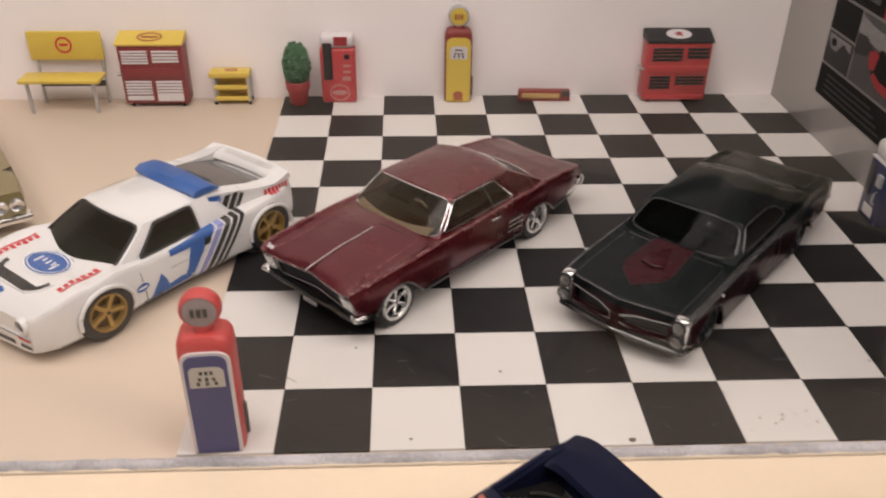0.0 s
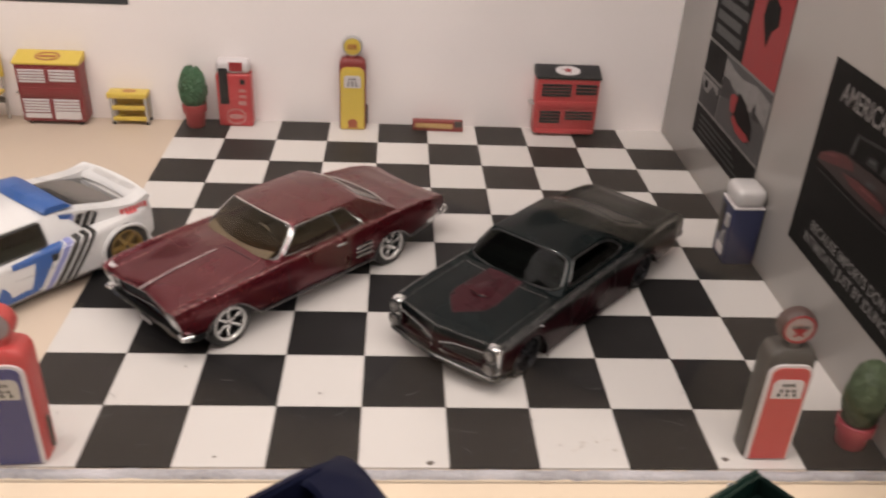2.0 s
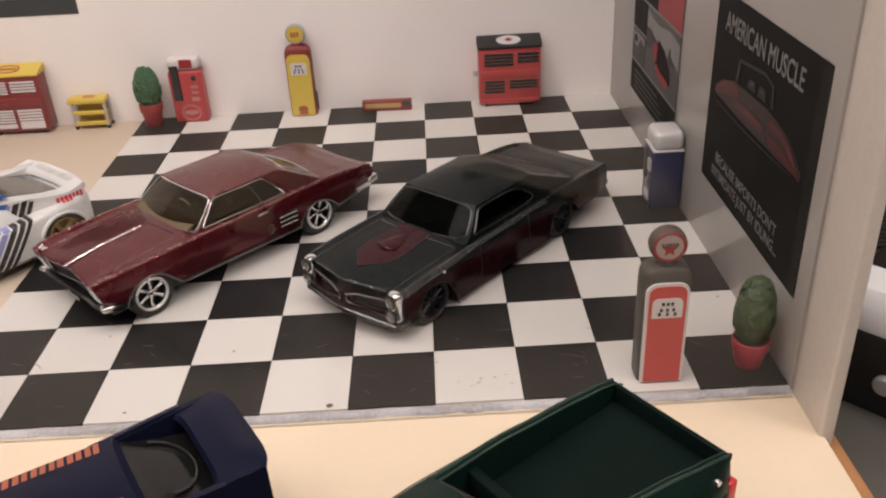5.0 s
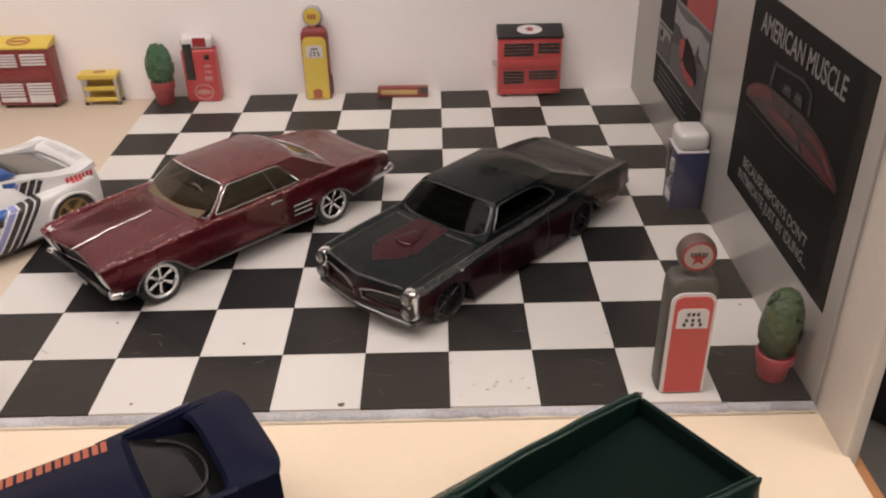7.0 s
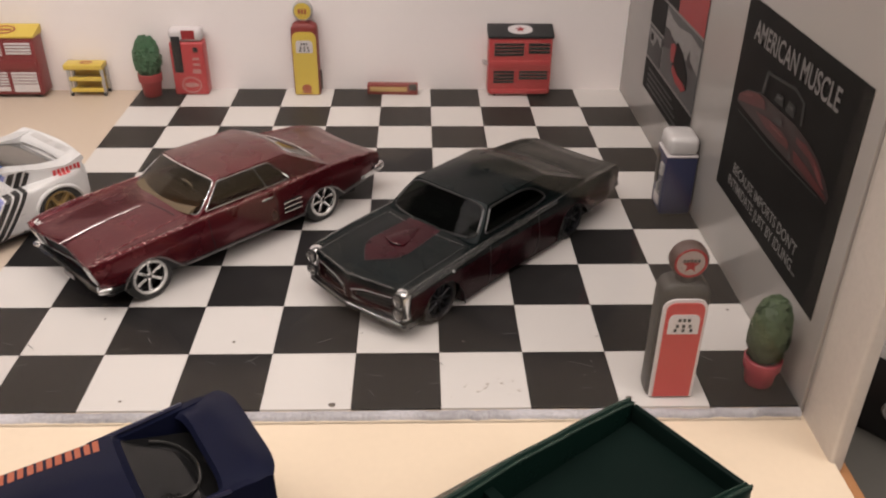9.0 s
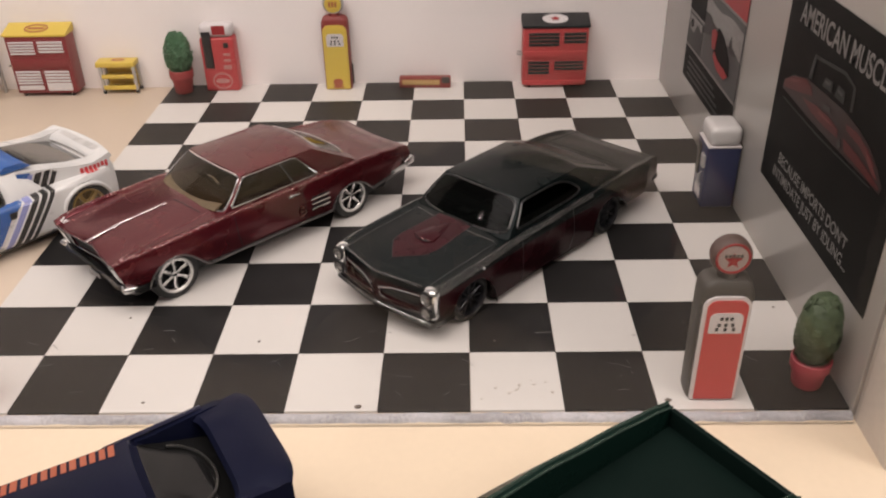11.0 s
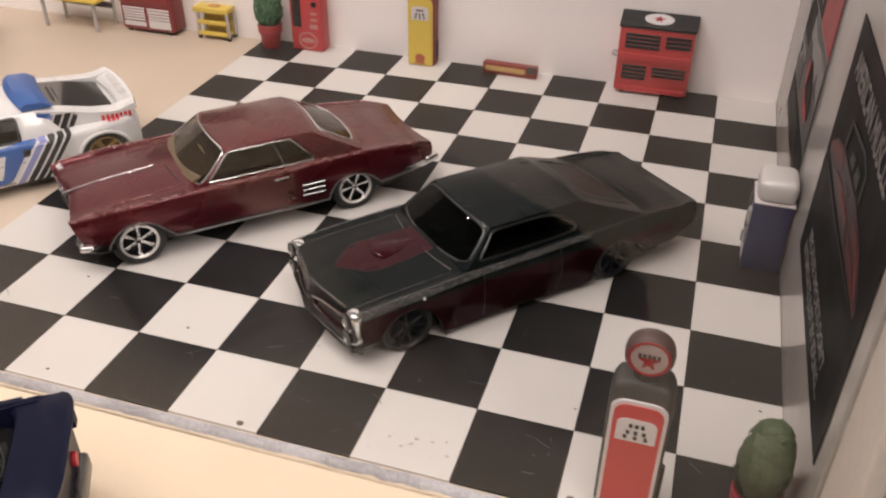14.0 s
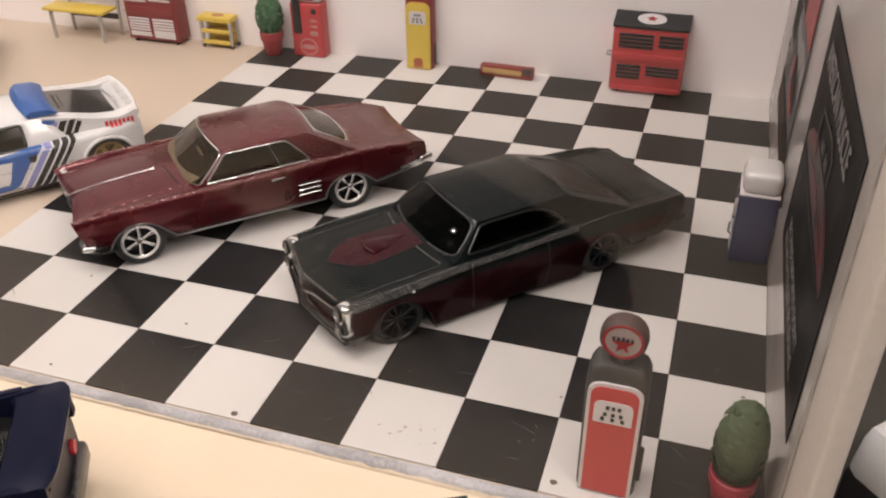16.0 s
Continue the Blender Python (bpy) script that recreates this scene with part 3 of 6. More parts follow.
body = part("body", ridge_hull(bmesh.new(), -2.72, 2.21, (T_W, T_S, T_C, T_B, T_D), nose_v=-0.11, tail_v=0.06, lean=0.13), MAROON, coupe)
carve(body, side_cut((ARCH_F, ARCH_R), 0.5))
carve(body, loft(bmesh.new(), [[(1.99 - 0.08 * (1 - abs(y) / 0.6), y, 0.42), (2.6, y, 0.42), (2.6, y, 0.67), (2.05 - 0.08 * (1 - abs(y) / 0.6), y, 0.67)] for y in (-0.6, 0.0, 0.6)]))
part("chassis", box(bmesh.new(), -2.3, 1.95, -0.66, 0.66, 0.13, 0.34, 0.04), BLACK_PLASTIC, coupe)
for u, yo in ((-WB / 2, 0.86), (WB / 2, 0.88)):
    for s in (-1, 1):
        wheel(coupe, u, s, R, yo, 6, CHROME, white_line=True)
cab = Cabin((0.64, 0.18), (-1.74, -0.98), (0.80, 0.64), (0.80, 1.205), 0.17, 0.12, 0.05)
shell = cabin_parts(coupe, cab, MAROON, GLASS_SMOKE, CHROME, {"front": (0.018, 0.982, 0.12, 0.95), "rear": (0.1, 0.9, 0.26, 0.9), "side": (0.025, 0.70, 0.18, 0.93)}, rounds={"front": (18, 18), "rear": (6, 6), "side": (30, 20)})
seats(coupe, TAN_SEAT, 0.87)
part("dashboard", loft(bmesh.new(), [[(0.40, y, 0.86), (0.66 + 0.1 * (1 - y * y / 0.5), y, 0.86), (0.62 + 0.1 * (1 - y * y / 0.5), y, 0.90), (0.45, y, 0.95)] for y in (-0.66, -0.4, -0.13, 0.13, 0.4, 0.66)]), TAN_SEAT, coupe)
tree = surface(body)


def nose_u(y, z, top=2.21, v=-0.11, lean=0.13, w=0.85, zb=0.38, zs=0.75):
    """Where the coupe's front face stands at a height."""
    return top + v * (1 - min(1, abs(y) / w)) - lean * (1 - (z - zb) / (zs - zb))


for s in (-1, 1):
    ax = "y" if s > 0 else "-y"
    rim = ARCH_F[1:-1] + [(lerp(1.0, -1.06, k / 14), lerp(0.30, 0.275, k / 14)) for k in range(1, 14)] + ARCH_R[1:-1] + [(lerp(-1.86, -2.62, k / 6), lerp(0.325, 0.40, k / 6)) for k in range(1, 7)]
    part("lower_trim", tube(bmesh.new(), [(u, s * (0.985 * smooth_at(T_W, u) + 0.004), z + 0.012) for u, z in rim], 0.0155, 6), TRIM_GREY, coupe, "dull chrome strip round the arches and sill")
    for k in range(3):
        vent = part("side_vent", box(bmesh.new(), -1.01, -0.68, s * 0.925 - 0.02, s * 0.925 + 0.022, 0.44 + 0.075 * k, 0.463 + 0.075 * k, 0.008, 1), CHROME, coupe)
        part("vent_gap", box(bmesh.new(), -0.99, -0.70, s * 0.925 - 0.02, s * 0.925 + 0.006, 0.468 + 0.075 * k, 0.482 + 0.075 * k), BLACK_INK, vent)
    decal("door_line", tree, coupe, BLACK_INK, stroke([(0.53, 0.82), (0.52, 0.55), (0.46, 0.31)], 0.011) + stroke([(-0.56, 0.82), (-0.60, 0.31)], 0.011), ax, 0.003)
    handle = part("door_handle", box(bmesh.new(), -0.50, -0.32, s * 0.91 - 0.02, s * 0.91 + 0.028, 0.755, 0.785, 0.012), CHROME, coupe)
    part("handle_button", box(bmesh.new(), -0.515, -0.49, s * 0.91 - 0.01, s * 0.91 + 0.024, 0.757, 0.783, 0.006, 1), CHROME, handle)
    us = [lerp(-2.45, 2.2, k / 40) for k in range(41)]
    part("fender_ridge", tube(bmesh.new(), [(u, s * 0.936 * smooth_at(T_W, u), smooth_at(T_S, u) - 0.015) for u in us], 0.025, 8), MAROON_SPARK, coupe)
    us = [lerp(0.72, 2.12, k / 18) for k in range(19)]
    part("hood_seam", tube(bmesh.new(), [(u, s * lerp(0.60, 0.70, k / 18), ridge_top(T_W, T_S, T_C, T_D, u, lerp(0.60, 0.70, k / 18)) - 0.003) for k, u in enumerate(us)], 0.009, 6), MAROON_SPARK, coupe)
    # clamshell lamp cover under the fender tip
    lamp = bmesh.new()
    secs = []
    for k in range(7):
        y = lerp(0.62, 0.845, k / 6)
        back = 0.05 * (k / 6) ** 3
        secs.append([(nose_u(y, z) + du - back, s * y, z) for z, du in ((0.43, -0.10), (0.43, 0.0), (0.47, 0.022), (0.56, 0.028), (0.65, 0.022), (0.70, 0.0), (0.70, -0.10))])
    loft(lamp, secs)
    cover = part("lamp_cover", lamp, LENS, coupe, "ribbed bright lamp cover")
    for k in range(8):
        y = lerp(0.635, 0.83, k / 7)
        back = 0.05 * ((y - 0.62) / 0.225) ** 3
        part("rib", tube(bmesh.new(), [(nose_u(y, z) + 0.026 - back, s * y, z) for z in (0.45, 0.52, 0.60, 0.68)], 0.007, 5), CHROME, cover)
    part("bumper_tip", box(bmesh.new(), -0.10, 0.09, -0.1, 0.055, -0.04, 0.04, 0.035, 3, Matrix.Translation((2.07, s * 0.84, 0.395)) @ Matrix.Rotation(radians(-s * 14), 4, "Z")), CHROME, coupe)
    part("window_divider", tube(bmesh.new(), [cab.side(0.50, v, s) for v in (0.19, 0.5, 0.92)], 0.009, 6), DULL_METAL, coupe)
    part("tail_lamp", box(bmesh.new(), -2.75, -2.66, s * 0.52 - 0.14, s * 0.52 + 0.14, 0.46, 0.52, 0.015), RED_INK, coupe)
    part("rear_bumper_tip", box(bmesh.new(), -0.16, 0.08, -0.06, 0.05, -0.055, 0.06, 0.04, 3, Matrix.Translation((-2.66, s * 0.77, 0.46)) @ Matrix.Rotation(radians(s * 16), 4, "Z")), CHROME, coupe)
part("hood_spear", tube(bmesh.new(), [(lerp(1.0, 2.16, k / 14), 0, ridge_top(T_W, T_S, T_C, T_D, lerp(1.0, 2.16, k / 14), 0) + 0.002) for k in range(15)], 0.011, 6), CHROME, coupe)
part("hood_front_edge", tube(bmesh.new(), [(nose_u(y, 0.70) + 0.002, y, 0.70) for y in [lerp(-0.62, 0.62, k / 20) for k in range(21)]], 0.013, 6), MAROON_SPARK, coupe)
decal("wiper_vent", tree, coupe, BLACK_INK, [[(0.87 - 0.006 * k, 0.0 + 0.045 * k), (0.893 - 0.006 * k, 0.0 + 0.045 * k), (0.893 - 0.006 * k, 0.026 + 0.045 * k), (0.87 - 0.006 * k, 0.026 + 0.045 * k)] for k in range(12)], "z", 0.004, 2)
decal("boot_line", tree, coupe, BLACK_INK, stroke([(-1.86, -0.62), (-2.6, -0.58)], 0.010) + stroke([(-1.86, 0.62), (-2.6, 0.58)], 0.010), "z", 0.003, 8)
# recessed grille with fine bars, eggcrate behind
ys = [lerp(-0.595, 0.595, k / 20) for k in range(21)]
part("grille", loft(bmesh.new(), [[(1.90, y, 0.425), (2.02 - 0.08 * (1 - abs(y) / 0.6), y, 0.425), (2.075 - 0.08 * (1 - abs(y) / 0.6), y, 0.668), (1.90, y, 0.668)] for y in ys]), GRILLE, coupe)
for k in range(7):
    part("grille_bar", tube(bmesh.new(), [(nose_u(y, 0.44 + 0.035 * k) - 0.03, y, 0.44 + 0.035 * k) for y in ys], 0.0075, 6), GRILLE_BAR, coupe)
for k in range(17):
    y = lerp(-0.56, 0.56, k / 16)
    part("grille_post", tube(bmesh.new(), [(nose_u(y, z) - 0.04, y, z) for z in (0.43, 0.56, 0.668)], 0.0045, 5), GRILLE_BAR, coupe)
part("grille_frame", tube(bmesh.new(), [(nose_u(y, 0.672) + 0.004, y, 0.674) for y in ys] + [(nose_u(y, 0.43) + 0.004, y, 0.43) for y in ys[::-1]], 0.012, 6, True), BRIGHT_METAL, coupe)
bump = bmesh.new()
path = [(1.84, -0.905, 0.375), (1.98, -0.91, 0.38), (2.09, -0.86, 0.385), (2.14, -0.66, 0.385), (2.09, -0.40, 0.355), (2.08, -0.12, 0.325), (2.085, 0, 0.32), (2.08, 0.12, 0.325), (2.09, 0.40, 0.355), (2.14, 0.66, 0.385), (2.09, 0.86, 0.385), (1.98, 0.91, 0.38), (1.84, 0.905, 0.375)]
loft(bump, [[(p[0] + dx, p[1], p[2] + dz) for dx, dz in ((-0.02, -0.055), (0.025, -0.035), (0.04, -0.005), (0.025, 0.03), (0.0, 0.04), (-0.09, 0.04), (-0.09, -0.055))] for p in path])
part("front_bumper", bump, DARK_CHROME, coupe, "dark chrome front bumper")
part("number_plate", box(bmesh.new(), 2.125, 2.14, -0.13, 0.13, 0.255, 0.33, 0.006, 1), TRIM_GREY, coupe)
bump = bmesh.new()
path = [(-2.3, -0.85, 0.42), (-2.62, -0.79, 0.44), (-2.77, -0.5, 0.43), (-2.8, 0, 0.43), (-2.77, 0.5, 0.43), (-2.62, 0.79, 0.44), (-2.3, 0.85, 0.42)]
loft(bump, [[(p[0] + dx, p[1], p[2] + dz) for dx, dz in ((-0.02, -0.05), (-0.04, 0.0), (-0.02, 0.045), (0.05, 0.045), (0.05, -0.05))] for p in path])
part("rear_bumper", bump, CHROME, coupe)
decal("badge", tree, coupe, WHITE_INK, stroke([(2.06, -0.80), (2.13, -0.77), (2.05, -0.76), (2.12, -0.73), (2.04, -0.72)], 0.012), "z", 0.004, 3)

# black-green muscle car
muscle = thing("toy_car", "dark green-black die-cast muscle car with maroon hood patch", "toy car", 6.41, -6.70, 0, 227.2, "toy cars")
WB, R = 2.9, 0.315
T_W = [(-2.72, 0.82), (-2.3, 0.89), (-1.3, 0.925), (-0.4, 0.885), (0.3, 0.87), (1.4, 0.89), (2.0, 0.88), (2.1, 0.86)]
T_S = [(-2.72, 0.705), (-2.45, 0.765), (-2.0, 0.81), (-1.4, 0.84), (-0.8, 0.81), (0, 0.775), (0.7, 0.78), (1.5, 0.755), (2.1, 0.72)]
T_C = [(-2.72, -0.04), (-2.2, -0.02), (-1.6, -0.01), (0, 0.05), (0.8, 0.06), (1.8, 0.045), (2.1, 0.02)]
T_B = [(-2.72, 0.30), (-2.3, 0.24), (-1.82, 0.25), (-1.3, 0.15), (-1.0, 0.06), (1.0, 0.05), (1.84, 0.19), (2.1, 0.22)]
T_D = [(-2.72, 0.01), (-2.3, 0.03), (-1.5, 0.03), (-0.5, 0.0), (0.8, 0.012), (2.1, 0.01)]
ARCH_F = [(1.84, -0.1), (1.83, 0.20), (1.79, 0.36), (1.72, 0.49), (1.60, 0.56), (1.44, 0.58), (1.30, 0.545), (1.17, 0.44), (1.07, 0.26), (1.01, 0.05), (1.0, -0.1)]
ARCH_R = [(-1.02, -0.1), (-1.03, 0.1), (-1.05, 0.34), (-1.10, 0.49), (-1.22, 0.575), (-1.38, 0.60), (-1.54, 0.555), (-1.68, 0.45), (-1.77, 0.36), (-1.84, 0.25), (-1.84, -0.1)]
body = part("body", ridge_hull(bmesh.new(), -2.72, 2.1, (T_W, T_S, T_C, T_B, T_D), nose_v=0.16, tail_v=-0.05), DARK_TEAL, muscle)
carve(body, side_cut((ARCH_F, ARCH_R), 0.5))
for s in (-1, 1):
    carve(body, loft(bmesh.new(), [[(2.16, s * 0.09, 0.43), (2.6, s * 0.09, 0.43), (2.6, s * 0.09, 0.53), (2.16, s * 0.09, 0.53)], [(2.06, s * 0.3, 0.385), (2.6, s * 0.3, 0.385), (2.6, s * 0.3, 0.575), (2.06, s * 0.3, 0.575)], [(2.0, s * 0.64, 0.37), (2.6, s * 0.64, 0.37), (2.6, s * 0.64, 0.595), (2.0, s * 0.64, 0.595)]]))
part("chassis", box(bmesh.new(), -2.3, 1.95, -0.68, 0.68, 0.05, 0.3, 0.04), BLACK_PLASTIC, muscle)
for u, yo in ((-1.40, 0.865), (1.47, 0.845)):
    for s in (-1, 1):
        hub = wheel(muscle, u, s, R, yo, 10, DARK_RIM)
        part("rim_line", lathe(bmesh.new(), [(0.235, 0.004), (0.243, 0.012), (0.251, 0.004), (0.243, -0.006), (0.235, 0.004)], 32, None, False), DULL_METAL, hub)
cab = Cabin((0.72, 0.32), (-1.90, -0.92), (0.79, 0.63), (0.765, 1.145), 0.14, 0.06, 0.05)
shell = cabin_parts(muscle, cab, DARK_TEAL, GLASS_DARK, DULL_METAL, {"front": (0.03, 0.97, 0.12, 0.95), "rear": (0.13, 0.87, 0.16, 0.9), "side": (0.04, 0.66, 0.2, 0.9)}, rounds={"front": (8, 8), "rear": (7, 7), "side": (14, 3.6)})
for o in muscle.children:
    if o.name.startswith("rear_window"):
        o.data.materials[0] = GLASS_DULL
seats(muscle, BLACK_SEAT, 0.81)
part("dash_vents", box(box(box(box(bmesh.new(), 0.55, 0.66, -0.12, -0.10, 0.86, 0.885), 0.55, 0.66, -0.07, -0.05, 0.86, 0.885), 0.55, 0.66, -0.02, 0.0, 0.86, 0.885), 0.55, 0.66, 0.03, 0.05, 0.86, 0.885), TRIM_GREY, muscle)
tree = surface(body)
PATCH = material("maroon_hood_paint", (0.036, 0.004, 0.008), 0.28, metal=0.3, spec=0.1, coat=0.08, stain=0.4, grain=0.2, scale=60)
decal("hood_patch", tree, muscle, PATCH, [[(0.84, -0.27), (1.2, -0.29), (1.2, 0.29), (0.84, 0.27)], [(1.2, -0.29), (1.5, -0.31), (1.5, 0.31), (1.2, 0.29)], [(1.5, -0.31), (1.66, -0.27), (1.66, 0.27), (1.5, 0.31)], [(1.66, -0.27), (1.78, -0.17), (1.78, 0.17), (1.66, 0.27)], [(1.78, -0.17), (1.94, -0.02), (1.94, 0.02), (1.78, 0.17)]], "z", 0.005, 8)
decal("patch_outline", tree, muscle, BLACK_INK, stroke([(0.84, -0.27), (1.5, -0.315), (1.67, -0.275), (1.79, -0.17), (1.95, 0.0), (1.79, 0.17), (1.67, 0.275), (1.5, 0.315), (0.84, 0.27)], 0.007), "z", 0.007, 6)
scoop = bmesh.new()
loft(scoop, [[(u, -w, 0.77), (u, -w * 0.82, z - 0.01), (u + 0.3 * k, -w * 0.5, z), (u + k, 0, z + 0.01), (u + 0.3 * k, w * 0.5, z), (u, w * 0.82, z - 0.01), (u, w, 0.77)] for u, w, z, k in ((0.90, 0.05, 0.828, 0.0), (1.05, 0.10, 0.834, 0.0), (1.25, 0.155, 0.836, 0.02), (1.40, 0.19, 0.836, 0.05), (1.425, 0.19, 0.826, 0.055))])
sc = part("hood_scoop", scoop, PATCH, muscle, sharp=25)
for s in (-1, 1):
    part("scoop_mouth", box(bmesh.new(), -0.006, 0.006, -0.055, 0.055, -0.014, 0.010, 0.004, 1, Matrix.Translation((1.455, s * 0.06, 0.815)) @ Matrix.Rotation(radians(s * 17), 4, "Z")), BLACK_INK, sc)
    part("scoop_lip", tube(bmesh.new(), [(1.475, s * 0.008, 0.839), (1.445, s * 0.09, 0.834), (1.42, s * 0.155, 0.824)], 0.005, 5), MAROON_SPARK, sc)
decal("cowl_vent", tree, muscle, TRIM_GREY, [[(0.815 + 0.13 * (1 - (y / 0.7) ** 2), y), (0.84 + 0.13 * (1 - (y / 0.7) ** 2), y), (0.84 + 0.13 * (1 - (y / 0.7) ** 2), y + 0.018), (0.815 + 0.13 * (1 - (y / 0.7) ** 2), y + 0.018)] for y in [lerp(-0.66, 0.64, k / 36) for k in range(37)]], "z", 0.004, 1)
decal("boot_line", tree, muscle, BLACK_INK, stroke([(-1.95, -0.64), (-2.62, -0.64)], 0.012) + stroke([(-1.95, 0.64), (-2.62, 0.64)], 0.012) + stroke([(-1.97, -0.64), (-1.97, 0.64)], 0.012), "z", 0.003, 8)
part("paint_chip", lathe(bmesh.new(), [(0.016, -0.01), (0.014, 0.006), (0, 0.008)], 7, Matrix.Translation((1.30, 0.905, 0.69)) @ Matrix.Rotation(radians(-90), 4, "X")), WHITE_INK, muscle, "white chip in the paint")
for s in (-1, 1):
    ax = "y" if s > 0 else "-y"
    us = [lerp(-2.5, 2.08, k / 30) for k in range(31)]
    part("shoulder_trim", tube(bmesh.new(), [(u, s * 0.945 * smooth_at(T_W, u), smooth_at(T_S, u) - 0.006) for u in us], 0.011, 6), FLAKE, muscle)
    us = [lerp(-0.95, 2.1, k / 24) for k in range(25)]
    part("fender_edge", loft(bmesh.new(), [[(u, s * 0.99 * smooth_at(T_W, u), smooth_at(T_S, u) - lerp(0.05, 0.10, max(0, u) / 2.1)), (u, s * 0.985 * smooth_at(T_W, u), smooth_at(T_S, u) - 0.03), (u, s * 0.955 * smooth_at(T_W, u), smooth_at(T_S, u) + 0.004), (u, s * 0.93 * smooth_at(T_W, u), smooth_at(T_S, u) + 0.004), (u, s * 0.90 * smooth_at(T_W, u), smooth_at(T_S, u) - 0.02)] for u in us]), FLAKE, muscle, "speckled bare-metal fender edge")
    us = [lerp(0.86, 2.08, k / 18) for k in range(19)]
    part("hood_seam", tube(bmesh.new(), [(u, s * 0.70, ridge_top(T_W, T_S, T_C, T_D, u, 0.70) - 0.002) for u in us], 0.007, 6), DULL_METAL, muscle)
    decal("door_line", tree, muscle, BLACK_INK, stroke([(0.52, 0.72), (0.50, 0.12)], 0.013) + stroke([(-0.52, 0.74), (-0.56, 0.40), (-0.50, 0.13)], 0.013) + stroke([(0.50, 0.12), (-0.50, 0.13)], 0.010), ax, 0.003)
    part("arch_lip", tube(bmesh.new(), [(u, s * (0.985 * smooth_at(T_W, u)), z + 0.006) for u, z in ARCH_F[1:-1]], 0.010, 6), BLACK_INK, muscle)
    part("arch_lip", tube(bmesh.new(), [(u, s * (0.985 * smooth_at(T_W, u)), z + 0.006) for u, z in ARCH_R[1:-1]], 0.010, 6), BLACK_INK, muscle)
    # stacked headlamps
    shell2 = part("headlamp_housing", box(bmesh.new(), 1.98, 2.165, s * 0.77 - 0.105, s * 0.77 + 0.105, 0.30, 0.735, 0.085, 4), CHROME, muscle)
    for z in (0.415, 0.62):
        part("lamp_recess", lathe(bmesh.new(), [(0.094, 0.0), (0.096, 0.012), (0.086, 0.014), (0.0, 0.006)], 20, Matrix.Translation((2.163, s * 0.77, z)) @ Matrix.Rotation(radians(90), 4, "Y")), BLACK_PLASTIC, shell2)
        part("headlamp", lathe(bmesh.new(), [(0.07, 0.0), (0.072, 0.016), (0.062, 0.022), (0.056, 0.006), (0.035, 0.002), (0.02, 0.012), (0.0, 0.014)], 20, Matrix.Translation((2.170, s * 0.77, z)) @ Matrix.Rotation(radians(90), 4, "Y")), LENS, shell2)
    y0, y1 = s * 0.065, s * 0.655
    loop = [(2.24, y0, 0.415), (2.255, y0, 0.53), (2.215, lerp(y0, y1, 0.3), 0.575), (2.14, y1, 0.605), (2.125, y1, 0.355), (2.195, lerp(y0, y1, 0.3), 0.37)]
    part("grille_surround", tube(bmesh.new(), loop, 0.017, 6, True), CHROME, muscle)
    part("grille", loft(bmesh.new(), [[(2.19, s * 0.1, 0.44), (2.19, s * 0.1, 0.52), (2.14, s * 0.1, 0.52), (2.14, s * 0.1, 0.44)], [(2.04, s * 0.63, 0.375), (2.04, s * 0.63, 0.59), (1.99, s * 0.63, 0.59), (1.99, s * 0.63, 0.375)]]), GRILLE, muscle)
    for k in range(4):
        part("grille_bar", tube(bmesh.new(), [(2.215, s * 0.1, 0.455 + 0.02 * k), (2.16, s * 0.3, 0.415 + 0.042 * k), (2.09, s * 0.63, 0.40 + 0.055 * k)], 0.0055, 5), GRILLE_BAR, muscle)
    part("tail_lamp", box(bmesh.new(), -2.745, -2.68, s * 0.5 - 0.24, s * 0.5 + 0.24, 0.54, 0.62, 0.015), RED_INK, muscle)
ys = [lerp(-0.86, 0.86, k / 20) for k in range(21)]
# Sparkle along the hood front, drawn as a strip of silver flecks.
part("hood_edge", tube(bmesh.new(), [(2.09 + 0.16 * (1 - abs(y) / 0.86), y, 0.732) for y in [lerp(-0.68, 0.68, k / 20) for k in range(21)]], 0.016, 6), FLAKE, muscle)
part("front_valance", loft(bmesh.new(), [[(2.06 + 0.15 * (1 - abs(y) / 0.86), y, 0.20), (2.105 + 0.16 * (1 - abs(y) / 0.86), y, 0.24), (2.112 + 0.16 * (1 - abs(y) / 0.86), y, 0.34), (2.0, y, 0.34), (2.0, y, 0.20)] for y in ys]), BLACK_PLASTIC, muscle)
bump = bmesh.new()
path = [(1.86, -0.885, 0.275), (2.02, -0.89, 0.27), (2.14, -0.83, 0.26), (2.2, -0.5, 0.27), (2.29, -0.08, 0.31), (2.30, 0, 0.32), (2.29, 0.08, 0.31), (2.2, 0.5, 0.27), (2.14, 0.83, 0.26), (2.02, 0.89, 0.27), (1.86, 0.885, 0.275)]
loft(bump, [[(p[0] + dx, p[1], p[2] + dz) for dx, dz in ((0.0, -0.04), (0.022, -0.01), (0.018, 0.018), (0.0, 0.032), (-0.06, 0.032), (-0.06, -0.04))] for p in path])
part("front_bumper", bump, DARK_CHROME, muscle)
part("rear_bumper", box(bmesh.new(), -2.78, -2.6, -0.82, 0.82, 0.34, 0.44, 0.03), DULL_METAL, muscle)

# white rally car
rally = thing("toy_car", "white die-cast rally car with blue stripes and gold wheels", "toy car", -1.16, -6.41, 0, 230.1, "toy cars")
WB, R, YO = 2.64, 0.36, 1.0
T_W = [(-2.0, 0.82), (-1.75, 0.93), (-1.35, 0.985), (-0.3, 0.90), (0.6, 0.90), (1.25, 0.985), (1.8, 0.91), (2.0, 0.84), (2.08, 0.76)]
